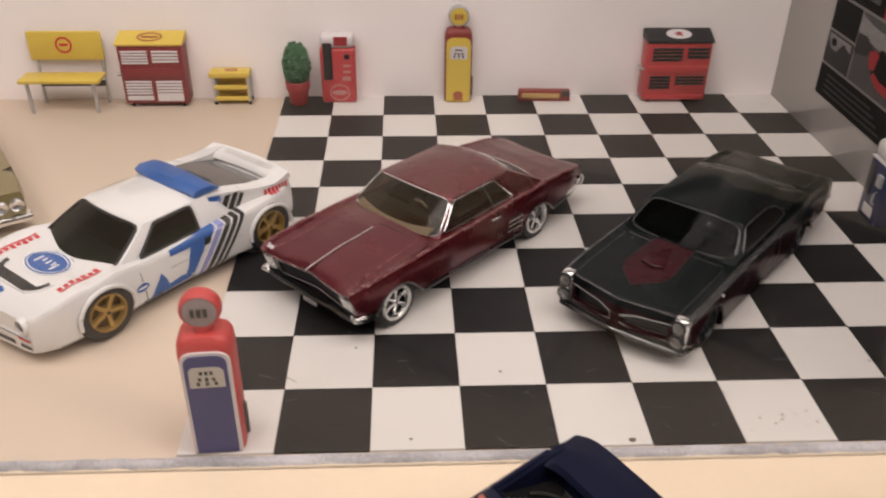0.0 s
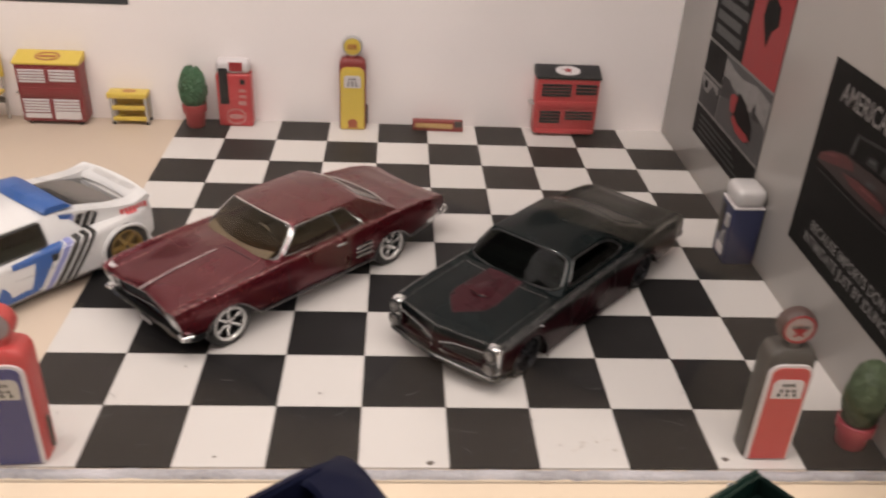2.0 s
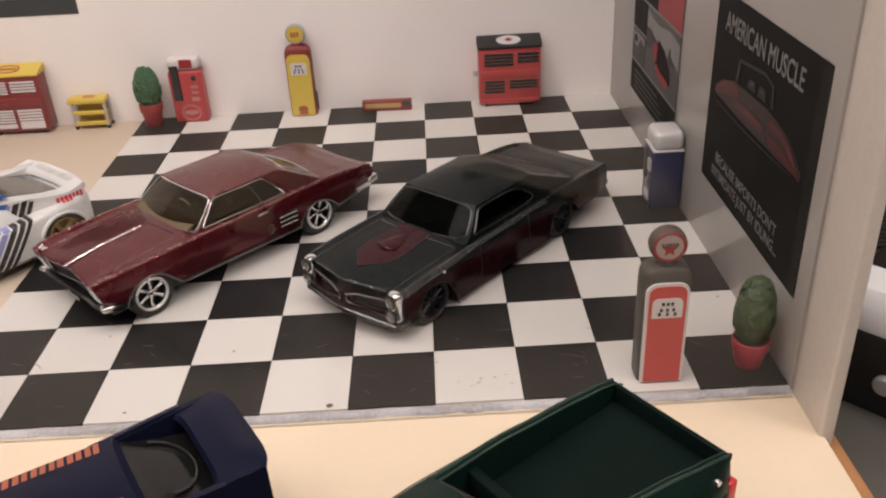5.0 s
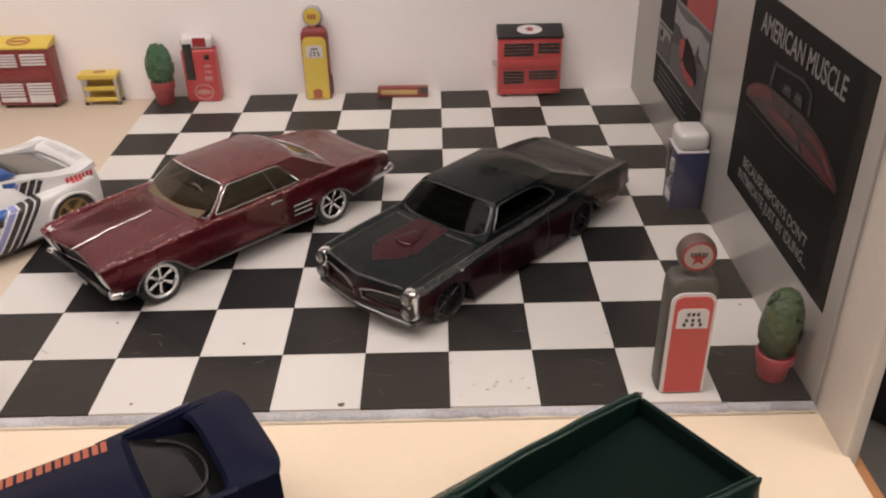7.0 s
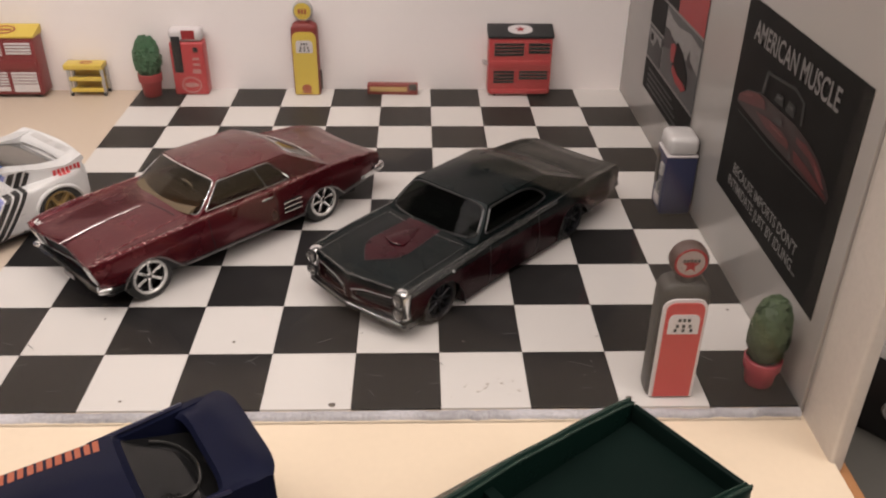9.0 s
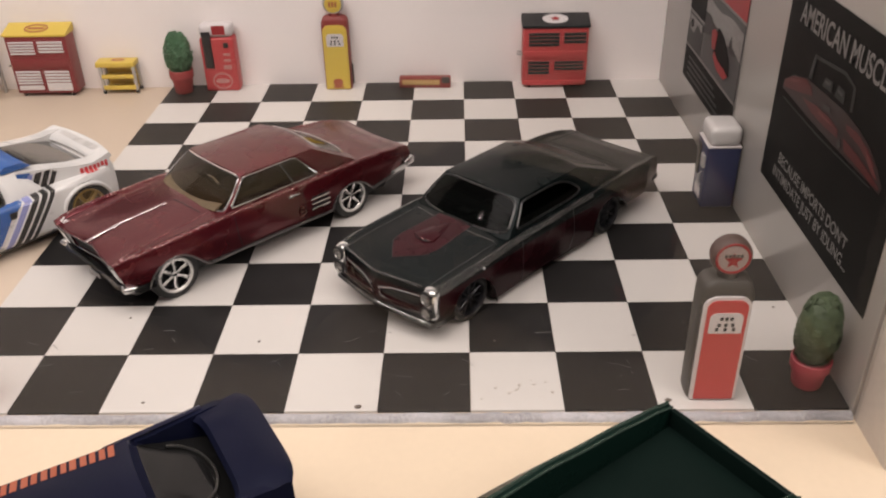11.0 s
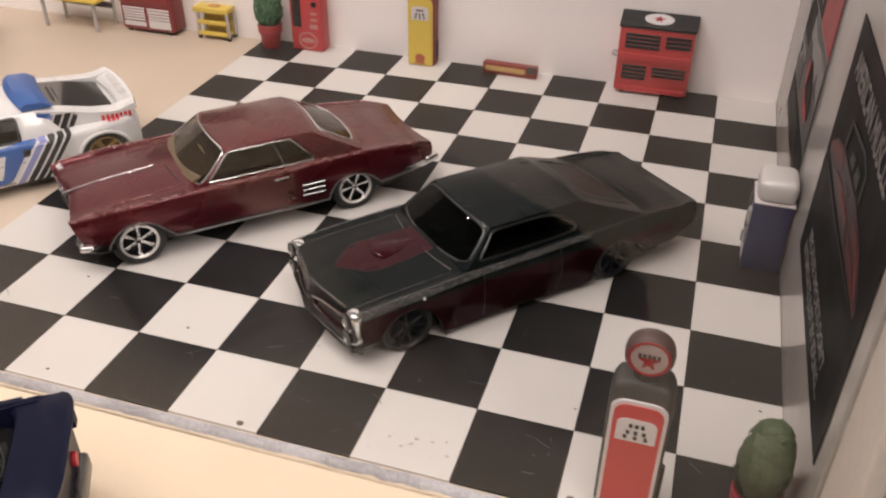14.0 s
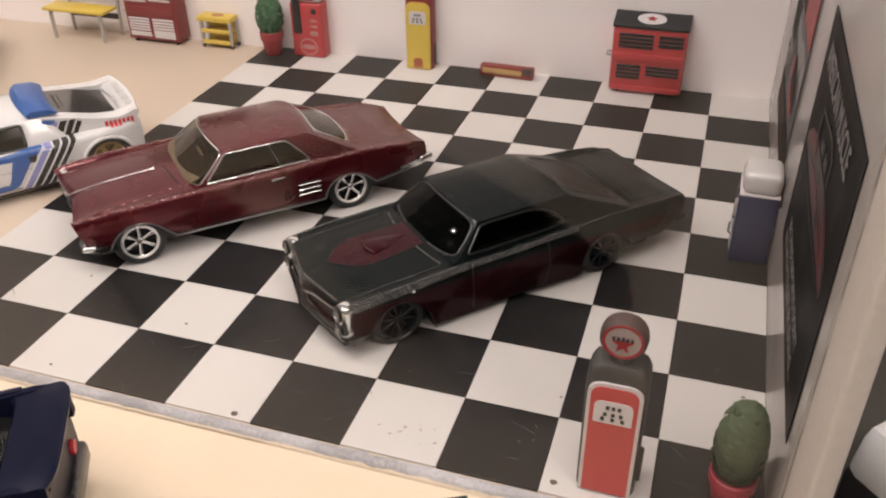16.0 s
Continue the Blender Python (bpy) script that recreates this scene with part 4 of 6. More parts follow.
T_S = [(-2.0, 0.80), (-1.6, 0.80), (-0.6, 0.74), (0.5, 0.72), (1.0, 0.80), (1.4, 0.80), (1.8, 0.72), (2.0, 0.66), (2.08, 0.60)]
T_C = [(-2.1, 0.0), (-1.0, 0.05), (0.5, 0.06), (1.2, -0.06), (1.8, 0.02), (2.08, 0.03)]
T_B = [(-2.1, 0.30), (-1.7, 0.18), (-1.2, 0.13), (1.2, 0.12), (1.8, 0.12), (2.08, 0.14)]
body = carve(part("body", hull(bmesh.new(), -2.0, 2.08, (T_W, T_S, T_C, T_B), nose_v=0.10), WHITE_PAINT, rally), shifted(arches(WB, R - 0.012, 0.66), -0.11))
undertray(rally, -1.9, 1.8, 0.8, 0.14)
for u in (-WB / 2, WB / 2):
    for s in (-1, 1):
        wheel(rally, u - 0.11, s, R, YO - 0.03, 5, GOLD)
cab = Cabin((1.0, 0.33), (-1.0, -0.70), (0.81, 0.62), (0.68, 1.08), 0.2, 0.05, 0.06)
shell = cabin_parts(rally, cab, WHITE_PAINT, GLASS_DARK, BLACK_INK, {"front": (0.035, 0.965, 0.12, 0.94), "rear": None, "side": (0.17, 0.68, 0.17, 0.92)}, 0.022, rounds={"front": (16, 16), "side": (24, 14)})
part("interior", box(bmesh.new(), -0.7, 0.62, -0.6, 0.6, 0.80, 0.86, 0.02), GRILLE, rally)
part("dashboard", box(bmesh.new(), 0.5, 0.7, -0.55, 0.55, 0.84, 0.90, 0.02), BLACK_SEAT, rally)
# sloping rear glass between two buttresses, and the tail wing
back = bmesh.new()
loft(back, [[(-0.7, -0.5, 0.8), (-0.7, 0.5, 0.8), (-0.7, 0.46, 1.09), (-0.7, -0.46, 1.09)], [(-1.25, -0.56, 0.78), (-1.25, 0.56, 0.78), (-1.25, 0.52, 0.99), (-1.25, -0.52, 0.99)], [(-1.74, -0.6, 0.76), (-1.74, 0.6, 0.76), (-1.74, 0.58, 0.85), (-1.74, -0.58, 0.85)]])
part("rear_window", back, GLASS_BLACK, rally)
for k in range(4):
    part("louvre", box(bmesh.new(), -1.0 - 0.06 * k, -0.965 - 0.06 * k, -0.28, 0.28, 1.03 - 0.022 * k, 1.052 - 0.022 * k, 0.006, 1), BLACK_PLASTIC, rally)
for s in (-1, 1):
    bm = bmesh.new()
    loft(bm, [[(u, s * a, zb), (u, s * b, zb), (u, s * (b - 0.02), zt), (u, s * a, zt + 0.01)] for u, a, b, zb, zt in ((-0.66, 0.42, 0.68, 0.7, 1.08), (-1.0, 0.5, 0.74, 0.7, 1.03), (-1.4, 0.58, 0.82, 0.7, 0.95), (-1.68, 0.6, 0.86, 0.7, 0.92), (-1.96, 0.6, 0.84, 0.7, 0.96))])
    part("buttress", bm, WHITE_PAINT, rally, sharp=45)
wing = bmesh.new()
loft(wing, [[(-1.72 - 0.1 * (1 - (y / 0.84) ** 2), y, 0.86), (-1.76 - 0.1 * (1 - (y / 0.84) ** 2), y, 0.93), (-1.97 - 0.1 * (1 - (y / 0.84) ** 2), y, 0.98), (-2.0 - 0.1 * (1 - (y / 0.84) ** 2), y, 0.9)] for y in [lerp(-0.82, 0.82, k / 14) for k in range(15)]])
wing_ob = part("rear_wing", wing, WHITE_PAINT, rally, sharp=50)
decal("wing_slot", surface(wing_ob), rally, PALE_SHADE, [[(-1.90, -0.5), (-1.90, 0.5), (-2.0, 0.5), (-2.0, -0.5)]], "z", 0.004, 10)
pod = bmesh.new()
loft(pod, [[(-0.42 - d * 0.5, y, 1.10), (-0.40 - d * 0.5, y, 1.17 + h * 0.5), (-0.48 - d * 0.5, y, 1.24 + h), (-0.76 - d * 0.2, y, 1.22 + h), (-0.88 - d * 0.2, y, 1.10)] for y, d, h in [(lerp(-0.66, 0.62, k / 16), abs(k - 8) ** 2 / 420, 0.03 - abs(k - 8) ** 3 / 7000) for k in range(17)]])
part("roof_scoop", pod, BLUE, rally, "bright blue roof intake", sharp=50)
tree = surface(body)
decal("hood_oval_edge", tree, rally, WHITE_INK, ellipse_quads(1.33, 0.0, 0.245, 0.375), "z", 0.005, 3)
decal("hood_oval", tree, rally, BLUE, ellipse_quads(1.33, 0.0, 0.225, 0.35), "z", 0.009, 3, "blue oval badge")
decal("oval_ring", tree, rally, WHITE_INK, [[(1.33 + 0.19 * math.cos(p), 0.31 * math.sin(p)), (1.33 + 0.205 * math.cos(p), 0.325 * math.sin(p)), (1.33 + 0.205 * math.cos(q), 0.325 * math.sin(q)), (1.33 + 0.19 * math.cos(q), 0.31 * math.sin(q))] for p, q in ((math.tau * k / 32, math.tau * (k + 1) / 32) for k in range(32))], "z", 0.013, 1)
decal("oval_script", tree, rally, WHITE_INK, [[(1.27, y), (1.27, y + 0.035), (top, y + 0.065), (top, y + 0.03)] for y, top in ((-0.2, 1.42), (-0.12, 1.35), (-0.03, 1.37), (0.06, 1.35), (0.13, 1.42))], "z", 0.013, 3)
for s in (-1, 1):
    decal("hood_strip", tree, rally, RED_INK, dash_bars(1.05, 1.62, s * 0.60, s * 0.69, 7, 3), "z", 0.006, 3, "red printed strip")
    decal("strip_line", tree, rally, RED_INK, [[(1.05, s * 0.70), (1.6, s * 0.70), (1.6, s * 0.73), (1.05, s * 0.73)]], "z", 0.006, 4)
decal("hood_vent", tree, rally, BLACK_INK, stroke([(1.58, -0.46), (1.66, -0.44), (1.75, -0.38), (1.79, -0.28), (1.80, 0.0), (1.79, 0.28), (1.75, 0.38), (1.66, 0.44), (1.58, 0.46)], 0.075) + [[(1.70, -0.40), (1.84, -0.30), (1.84, 0.30), (1.70, 0.40)]], "z", 0.006, 5, "black hood vent")
part("vent_lip", tube(bmesh.new(), [(u, y, tree.ray_cast(Vector((u, y, 5)), Vector((0, 0, -1)))[0].z + 0.004) for u, y in [(1.56, -0.52), (1.70, -0.48), (1.85, -0.36), (1.87, 0.0), (1.85, 0.36), (1.70, 0.48), (1.56, 0.52)]], 0.014, 6), WHITE_PAINT, rally)
decal("nose_badge", tree, rally, BLUE, ellipse_quads(1.97, 0, 0.045, 0.09), "z", 0.006, 2)
for y in (-0.64, 0.64):
    lamp_at = tree.ray_cast(Vector((5, y, 0.53)), Vector((-1, 0, 0)))[0]
    pod2 = part("lamp_pod", lathe(bmesh.new(), [(0.12, -0.14), (0.115, 0.0), (0.10, 0.035), (0.085, 0.04), (0.08, 0.01), (0.0, 0.005)], 24, Matrix.Translation(lamp_at) @ Matrix.Rotation(radians(90), 4, "Y")), WHITE_PAINT, rally)
    part("headlamp", lathe(bmesh.new(), [(0.078, 0.0), (0.075, 0.014), (0.05, 0.026), (0.0, 0.03)], 20, Matrix.Translation(lamp_at + Vector((0.006, 0, 0))) @ Matrix.Rotation(radians(90), 4, "Y")), GRILLE_BAR, pod2, "dim glass headlamp")
part("bumper_ridge", tube(bmesh.new(), [(tree.ray_cast(Vector((5, y, 0.37)), Vector((-1, 0, 0)))[0].x - 0.004, y, 0.37) for y in [lerp(-0.73, 0.73, k / 18) for k in range(19)]], 0.022, 6), WHITE_PAINT, rally)
decal("bumper_line", tree, rally, BLACK_INK, [[(-0.74, 0.338), (0.74, 0.338), (0.74, 0.348), (-0.74, 0.348)]], "x", 0.006, 8)
decal("front_intake", tree, rally, BLACK_INK, [[(-0.42, 0.19), (0.42, 0.19), (0.42, 0.25), (-0.42, 0.25)], [(0.52, 0.19), (0.72, 0.2), (0.72, 0.25), (0.52, 0.25)], [(-0.72, 0.2), (-0.52, 0.19), (-0.52, 0.25), (-0.72, 0.25)]], "x", 0.006, 5)
decal("lamp_strip", tree, rally, RED_INK, [[(0.5, 0.30), (0.72, 0.30), (0.72, 0.34), (0.5, 0.34)], [(-0.72, 0.30), (-0.5, 0.30), (-0.5, 0.34), (-0.72, 0.34)]], "x", 0.006, 4)
for s in (-1, 1):
    ax = "y" if s > 0 else "-y"
    decal("door_line", tree, rally, BLACK_INK, stroke([(0.66, 0.62), (0.62, 0.2), (-0.5, 0.2), (-0.58, 0.66)], 0.012), ax, 0.003, 6)
    decal("blue_band", tree, rally, BLUE, [[(0.20, 0.64), (-0.42, 0.62), (-0.58, 0.76), (0.20, 0.715)], [(-0.12, 0.64), (-0.40, 0.64), (-0.12, 0.24), (0.02, 0.26)], [(0.06, 0.30), (-0.12, 0.22), (0.60, 0.15), (0.40, 0.26)], [(0.60, 0.15), (0.28, 0.24), (0.30, 0.36), (0.38, 0.48)]], ax, 0.006, 8)
    decal("white_panel", tree, rally, WHITE_PAINT, [[(0.22, 0.36), (-0.02, 0.34), (-0.10, 0.60), (0.22, 0.62)]], ax, 0.009, 6)
    decal("side_badge", tree, rally, BLUE, ellipse_quads(0.67, 0.42, 0.10, 0.055), ax, 0.008, 2)
    decal("badge_ring", tree, rally, WHITE_INK, ellipse_quads(0.67, 0.42, 0.075, 0.014), ax, 0.011, 2)
    decal("round_mark", tree, rally, BLACK_INK, ellipse_quads(0.44, 0.20, 0.035, 0.03), ax, 0.011, 2)
    decal("sill_bolt", tree, rally, BLACK_INK, ellipse_quads(0.66, 0.2, 0.02, 0.018) + ellipse_quads(-0.84, 0.2, 0.02, 0.018), ax, 0.008, 1)
    decal("sill_line", tree, rally, BLACK_INK, stroke([(0.78, 0.155), (-0.86, 0.165)], 0.008) + stroke([(0.22, 0.49), (-0.9, 0.47)], 0.006), ax, 0.012, 10)
    decal("air_slot", tree, rally, BLACK_INK, [[(-0.34, 0.56), (-0.42, 0.56), (-0.46, 0.66), (-0.34, 0.66)]], ax, 0.010, 2)
    for a, w, mt in ((-0.13, 0.03, WHITE_INK), (-0.16, 0.10, LAVENDER), (-0.26, 0.03, WHITE_INK), (-0.29, 0.095, BLACK_INK), (-0.385, 0.03, WHITE_INK), (-0.415, 0.085, BLACK_INK), (-0.50, 0.028, WHITE_INK), (-0.528, 0.07, BLACK_INK), (-0.598, 0.02, WHITE_INK)):
        decal("stripe", tree, rally, mt, [[(a, 0.17), (a - w, 0.17), (a - w - 0.42, 0.75), (a - 0.42, 0.75)]], ax, 0.013, 10)
    for u, w, mt in ((-0.58, 0.10, LAVENDER), (-0.71, 0.095, BLACK_INK), (-0.835, 0.085, BLACK_INK), (-0.95, 0.07, BLACK_INK)):
        decal("shoulder_stripe", tree, rally, mt, [[(u, s * 0.70), (u - w, s * 0.70), (u - w, s * 0.94), (u, s * 0.94)]], "z", 0.009, 8)
    butt = surface(*[o for o in rally.children if o.name.startswith("buttress")])
    decal("upper_stripe", butt, rally, BLUE, [[(-0.66, 0.74), (-0.70, 0.74), (-0.84, 1.03), (-0.66, 1.06)]], ax, 0.006, 6)
    for a, w, mt in ((-0.66, 0.07, LAVENDER), (-0.76, 0.095, BLACK_INK), (-0.885, 0.085, BLACK_INK), (-1.0, 0.07, BLACK_INK)):
        decal("upper_stripe", butt, rally, mt, [[(a, 0.74), (a - w, 0.74), (a - w - 0.14, 1.0), (a - 0.14, 1.0)]], ax, 0.006, 6)
    for u, k in ((1.21, 0), (-1.43, 1)):
        part("arch_flare", tube(bmesh.new(), [(u + 0.375 * math.cos(a), s * (0.972 + 0.012 * math.sin(a)), R + (0.355 - 0.01 * k) * math.sin(a)) for a in (math.pi * (q / 18) for q in range(-1, 20))], 0.028, 8), WHITE_PAINT, rally)
    decal("tail_strip", surface(*[o for o in rally.children if o.name.startswith(("buttress", "body"))]), rally, RED_INK, dash_bars(-1.48, -1.92, 0.80, 0.89, 7, 5), ax, 0.008, 3, "red printed strip")

# olive car at the edge of view
olive = thing("toy_car", "olive gold die-cast sedan with chrome twin headlamps", "toy car", -4.98, -3.86, -0.03, 302, "toy cars")
T_W = [(-2.4, 0.8), (0, 0.88), (1.8, 0.86), (2.1, 0.82)]
T_S = [(-2.4, 0.7), (0.6, 0.72), (1.6, 0.7), (2.1, 0.64)]
T_C = [(-2.4, 0.0), (0, 0.06), (2.1, 0.02)]
T_B = [(-2.4, 0.28), (-1.6, 0.15), (1.6, 0.15), (2.1, 0.24)]
body = carve(part("body", hull(bmesh.new(), -2.4, 2.1, (T_W, T_S, T_C, T_B), nose_v=0.05), OLIVE, olive), arches(2.8, 0.34, 0.5))
undertray(olive, -2.0, 1.8, 0.7, 0.14)
for u in (-1.4, 1.4):
    for s in (-1, 1):
        wheel(olive, u, s, 0.34, 0.85, 5, CHROME)
cabin_parts(olive, Cabin((0.6, 0.25), (-1.7, -1.1), (0.78, 0.62), (0.7, 1.12)), OLIVE, GLASS_DARK, CHROME, {"front": (0.04, 0.96, 0.15, 0.92), "rear": (0.1, 0.9, 0.2, 0.9), "side": (0.05, 0.75, 0.2, 0.88)})
part("grille", box(bmesh.new(), 2.02, 2.16, -0.36, 0.36, 0.34, 0.56, 0.02), GRILLE, olive)
for y in (-0.7, -0.48, 0.48, 0.7):
    part("headlamp", lathe(bmesh.new(), [(0.1, -0.06), (0.105, 0.03), (0.085, 0.04), (0.05, 0.02), (0.0, 0.012)], 20, Matrix.Translation((2.11, y, 0.46)) @ Matrix.Rotation(radians(90), 4, "Y")), CHROME, olive)
part("front_bumper", box(bmesh.new(), 2.0, 2.24, -0.88, 0.88, 0.2, 0.31, 0.04), CHROME, olive)

# navy racer on the ledge
racer = thing("toy_car", "navy blue die-cast race car with orange roof bars", "toy car", 2.22, -12.80, -0.06, 211.5, "toy cars")
T_W = [(-2.3, 0.66), (-1.6, 0.78), (0, 0.8), (1.6, 0.82), (2.2, 0.7)]
T_S = [(-2.3, 0.92), (-1.5, 0.94), (-0.4, 0.86), (1.0, 0.72), (2.2, 0.5)]
T_C = [(-2.3, 0.02), (0, 0.05), (2.2, 0.03)]
T_B = [(-2.3, 0.3), (-1.5, 0.16), (1.6, 0.14), (2.2, 0.16)]
body = carve(part("body", hull(bmesh.new(), -2.3, 2.2, (T_W, T_S, T_C, T_B), nose_v=0.1), NAVY, racer), arches(2.7, 0.38, 0.45))
undertray(racer, -1.9, 1.9, 0.62, 0.16)
for u in (-1.35, 1.35):
    for s in (-1, 1):
        wheel(racer, u, s, 0.38, 0.79, 5, DARK_RIM)
cab = Cabin((0.75, 0.1), (-1.85, -1.35), (0.66, 0.54), (0.78, 1.22), 0.12, -0.05, 0.03)
shell = cabin_parts(racer, cab, NAVY, GLASS_DARK, BLACK_INK, {"front": (0.05, 0.95, 0.15, 0.9), "rear": None, "side": (0.1, 0.7, 0.2, 0.85)}, 0.02)
top = surface(shell)
for q in slant_bars(-1.24, 0.25, -0.53, -0.37, 10):
    decal("roof_bar", top, racer, ORANGE_INK, [q], "z", 0.006, 2)
for q in slant_bars(-1.24, 0.25, 0.30, 0.46, 10):
    decal("roof_bar", top, racer, ORANGE_INK, [q], "z", 0.006, 2)
bm = bmesh.new()
loft(bm, [[(-1.30, y, 1.225 - 0.05 * abs(y))] + [(lerp(-1.36, -2.0, j / 6), y, lerp(1.19, 0.98, (j / 6) ** 0.8) + 0.05 * (1 - 4 * y * y) * math.sin(math.pi * j / 6)) for j in range(7)] + [(-2.0, y, 0.93), (-1.30, y, 0.93)] for y in [lerp(-0.5, 0.5, k / 10) for k in range(11)]])
part("rear_window", bm, RACER_GLASS, racer)
for r in (0.32,):
    part("window_rib", tube(bmesh.new(), [(-1.62 - r * math.cos(a) * 0.9, r * 1.2 * math.sin(a), lerp(1.19, 0.98, min(1, max(0, (0.26 + r * math.cos(a) * 0.9) / 0.64)) ** 0.8) + 0.045) for a in (math.pi * k / 16 - math.pi / 2 for k in range(17))], 0.016, 6), CHARCOAL_RIB, racer)
spoiler = bmesh.new()
rows = []
for k in range(17):
    y = lerp(-0.63, 0.63, k / 16)
    e = (abs(y) / 0.63) ** 6
    rows.append([(-1.96 + 0.12 * e, y, 1.15), (-1.99 + 0.08 * e, y, 1.205 - 0.03 * e), (-2.18, y, 1.235 - 0.03 * e), (-2.38 + 0.06 * e, y, 1.255 - 0.03 * e), (-2.44 + 0.08 * e, y, 1.225 - 0.02 * e), (-2.42 + 0.08 * e, y, 1.15)])
loft(spoiler, rows)
part("spoiler", spoiler, NAVY, racer, sharp=35)
for s in (-1, 1):
    bm = bmesh.new()
    loft(bm, [[(u, s * a, zb), (u, s * b, zb), (u, s * (b - 0.03), zt), (u, s * (a + 0.01), zt)] for u, a, b, zb, zt in ((-1.2, 0.5, 0.58, 0.85, 1.19), (-1.5, 0.52, 0.62, 0.85, 1.17), (-1.8, 0.54, 0.65, 0.85, 1.19), (-2.1, 0.55, 0.66, 0.85, 1.22), (-2.36, 0.56, 0.66, 0.85, 1.2))])
    part("wing_edge", tube(bmesh.new(), [(lerp(-1.15, -2.0, k / 8), s * lerp(0.55, 0.62, k / 8), lerp(1.195, 1.215, k / 8)) for k in range(9)], 0.022, 6), NAVY_GLOSS, racer)
    part("wing_support", bm, NAVY, racer, sharp=50)
    part("tail_lamp", lathe(bmesh.new(), [(0.07, 0), (0.07, 0.03), (0, 0.03)], 16, Matrix.Translation((-2.3, s * 0.42, 0.62)) @ Matrix.Rotation(radians(-90), 4, "Y")), RED_INK, racer)
part("rear_bumper", box(bmesh.new(), -2.38, -2.2, -0.64, 0.64, 0.28, 0.5, 0.05), DULL_METAL, racer)

# dark green pickup on the ledge
pickup = thing("toy_car", "dark green metallic die-cast pickup with an empty bed", "toy pickup", 6.07, -13.22, -0.06, 215.4, "toy cars")
T_W = [(-2.46, 0.72), (-2.3, 0.79), (-2.0, 0.84), (0, 0.88), (1.8, 0.88), (2.3, 0.76)]
T_S = [(-2.46, 0.98), (-2.0, 1.02), (-0.6, 1.04), (0.6, 1.05), (2.0, 0.98), (2.3, 0.9)]
T_C = [(-2.46, 0.0), (0, 0.02), (0.9, 0.04), (2.3, 0.03)]
T_B = [(-2.46, 0.4), (-1.5, 0.2), (1.6, 0.2), (2.3, 0.3)]
T_RAIL = [(-2.46, 1.26), (-2.2, 1.31), (-1.6, 1.39), (-0.9, 1.45), (-0.2, 1.45), (0.7, 1.25)]
T_IN = [(-2.46, 0.60), (-1.2, 0.54), (-0.3, 0.50), (0.7, 0.56)]
body = part("body", hull(bmesh.new(), -2.46, 2.3, (T_W, T_S, T_C, T_B)), GREEN_PAINT, pickup)
carve(body, arches(2.8, 0.42, 0.5))
undertray(pickup, -2.1, 1.9, 0.66, 0.24)
part("bed_liner", loft(bmesh.new(), [[(u, -w, 1.03), (u, w, 1.03), (u, w, 1.075), (u, -w, 1.075)] for u, w in ((-2.42, 0.58), (-1.2, 0.54), (-0.62, 0.51))]), GREEN_BED, pickup)
part("bed_front_wall", box(bmesh.new(), -0.70, -0.60, -0.52, 0.52, 1.02, 1.36, 0.015), GREEN_BED, pickup)
gate = part("tailgate", box(bmesh.new(), -2.47, -2.41, -0.60, 0.60, 0.66, 1.25, 0.02), GREEN_BED, pickup, "matt dark green tailgate")
part("tailgate_latch", box(bmesh.new(), -2.485, -2.465, -0.09, 0.09, 1.08, 1.14, 0.01), DULL_METAL, gate)
for u in (-1.4, 1.4):
    for s in (-1, 1):
        wheel(pickup, u, s, 0.42, 0.83, 5, CHROME)
cabin_parts(pickup, Cabin((1.05, 0.5), (-0.62, -0.2), (0.56, 0.46), (1.04, 1.58)), GREEN_PAINT, GLASS_BLACK, BLACK_INK, {"front": (0.05, 0.95, 0.35, 0.92), "rear": (0.06, 0.94, 0.5, 0.92), "side": (0.08, 0.92, 0.42, 0.9)}, 0.01)
for s in (-1, 1):
    us = [lerp(-2.45, 0.7, k / 26) for k in range(27)]
    part("bed_side", loft(bmesh.new(), [[(u, s * (0.97 * smooth_at(T_W, u)), 0.94), (u, s * (0.94 * smooth_at(T_W, u)), 1.08), (u, s * (0.5 * 0.9 * smooth_at(T_W, u) + 0.34), lerp(1.08, smooth_at(T_RAIL, u), 0.6)), (u, s * (smooth_at(T_IN, u) + 0.075), smooth_at(T_RAIL, u) - 0.02), (u, s * (smooth_at(T_IN, u) + 0.055), smooth_at(T_RAIL, u)), (u, s * (smooth_at(T_IN, u) + 0.01), smooth_at(T_RAIL, u) - 0.004), (u, s * smooth_at(T_IN, u), smooth_at(T_RAIL, u) - 0.03), (u, s * (smooth_at(T_IN, u) - 0.005), 1.02)] for u in us]), GREEN_PAINT, pickup)
    part("bed_rail", tube(bmesh.new(), [(u, s * (smooth_at(T_IN, u) + 0.06), smooth_at(T_RAIL, u) + 0.002) for u in us], 0.016, 6), GREEN_RAIL, pickup)
    part("inner_rail", tube(bmesh.new(), [(u, s * (smooth_at(T_IN, u) + 0.006), smooth_at(T_RAIL, u) - 0.008) for u in us], 0.011, 6), GREEN_RAIL, pickup)
    part("side_stud", lathe(bmesh.new(), [(0.03, -0.02), (0.028, 0.012), (0.0, 0.018)], 12, Matrix.Translation((-2.2, s * 0.74, 1.16)) @ Matrix.Rotation(radians(-90 * s), 4, "X")), CHROME, pickup)
    part("tail_lamp", box(bmesh.new(), -2.49, -2.38, s * 0.68 - 0.06, s * 0.68 + 0.06, 0.74, 1.02, 0.02), RED_INK, pickup)
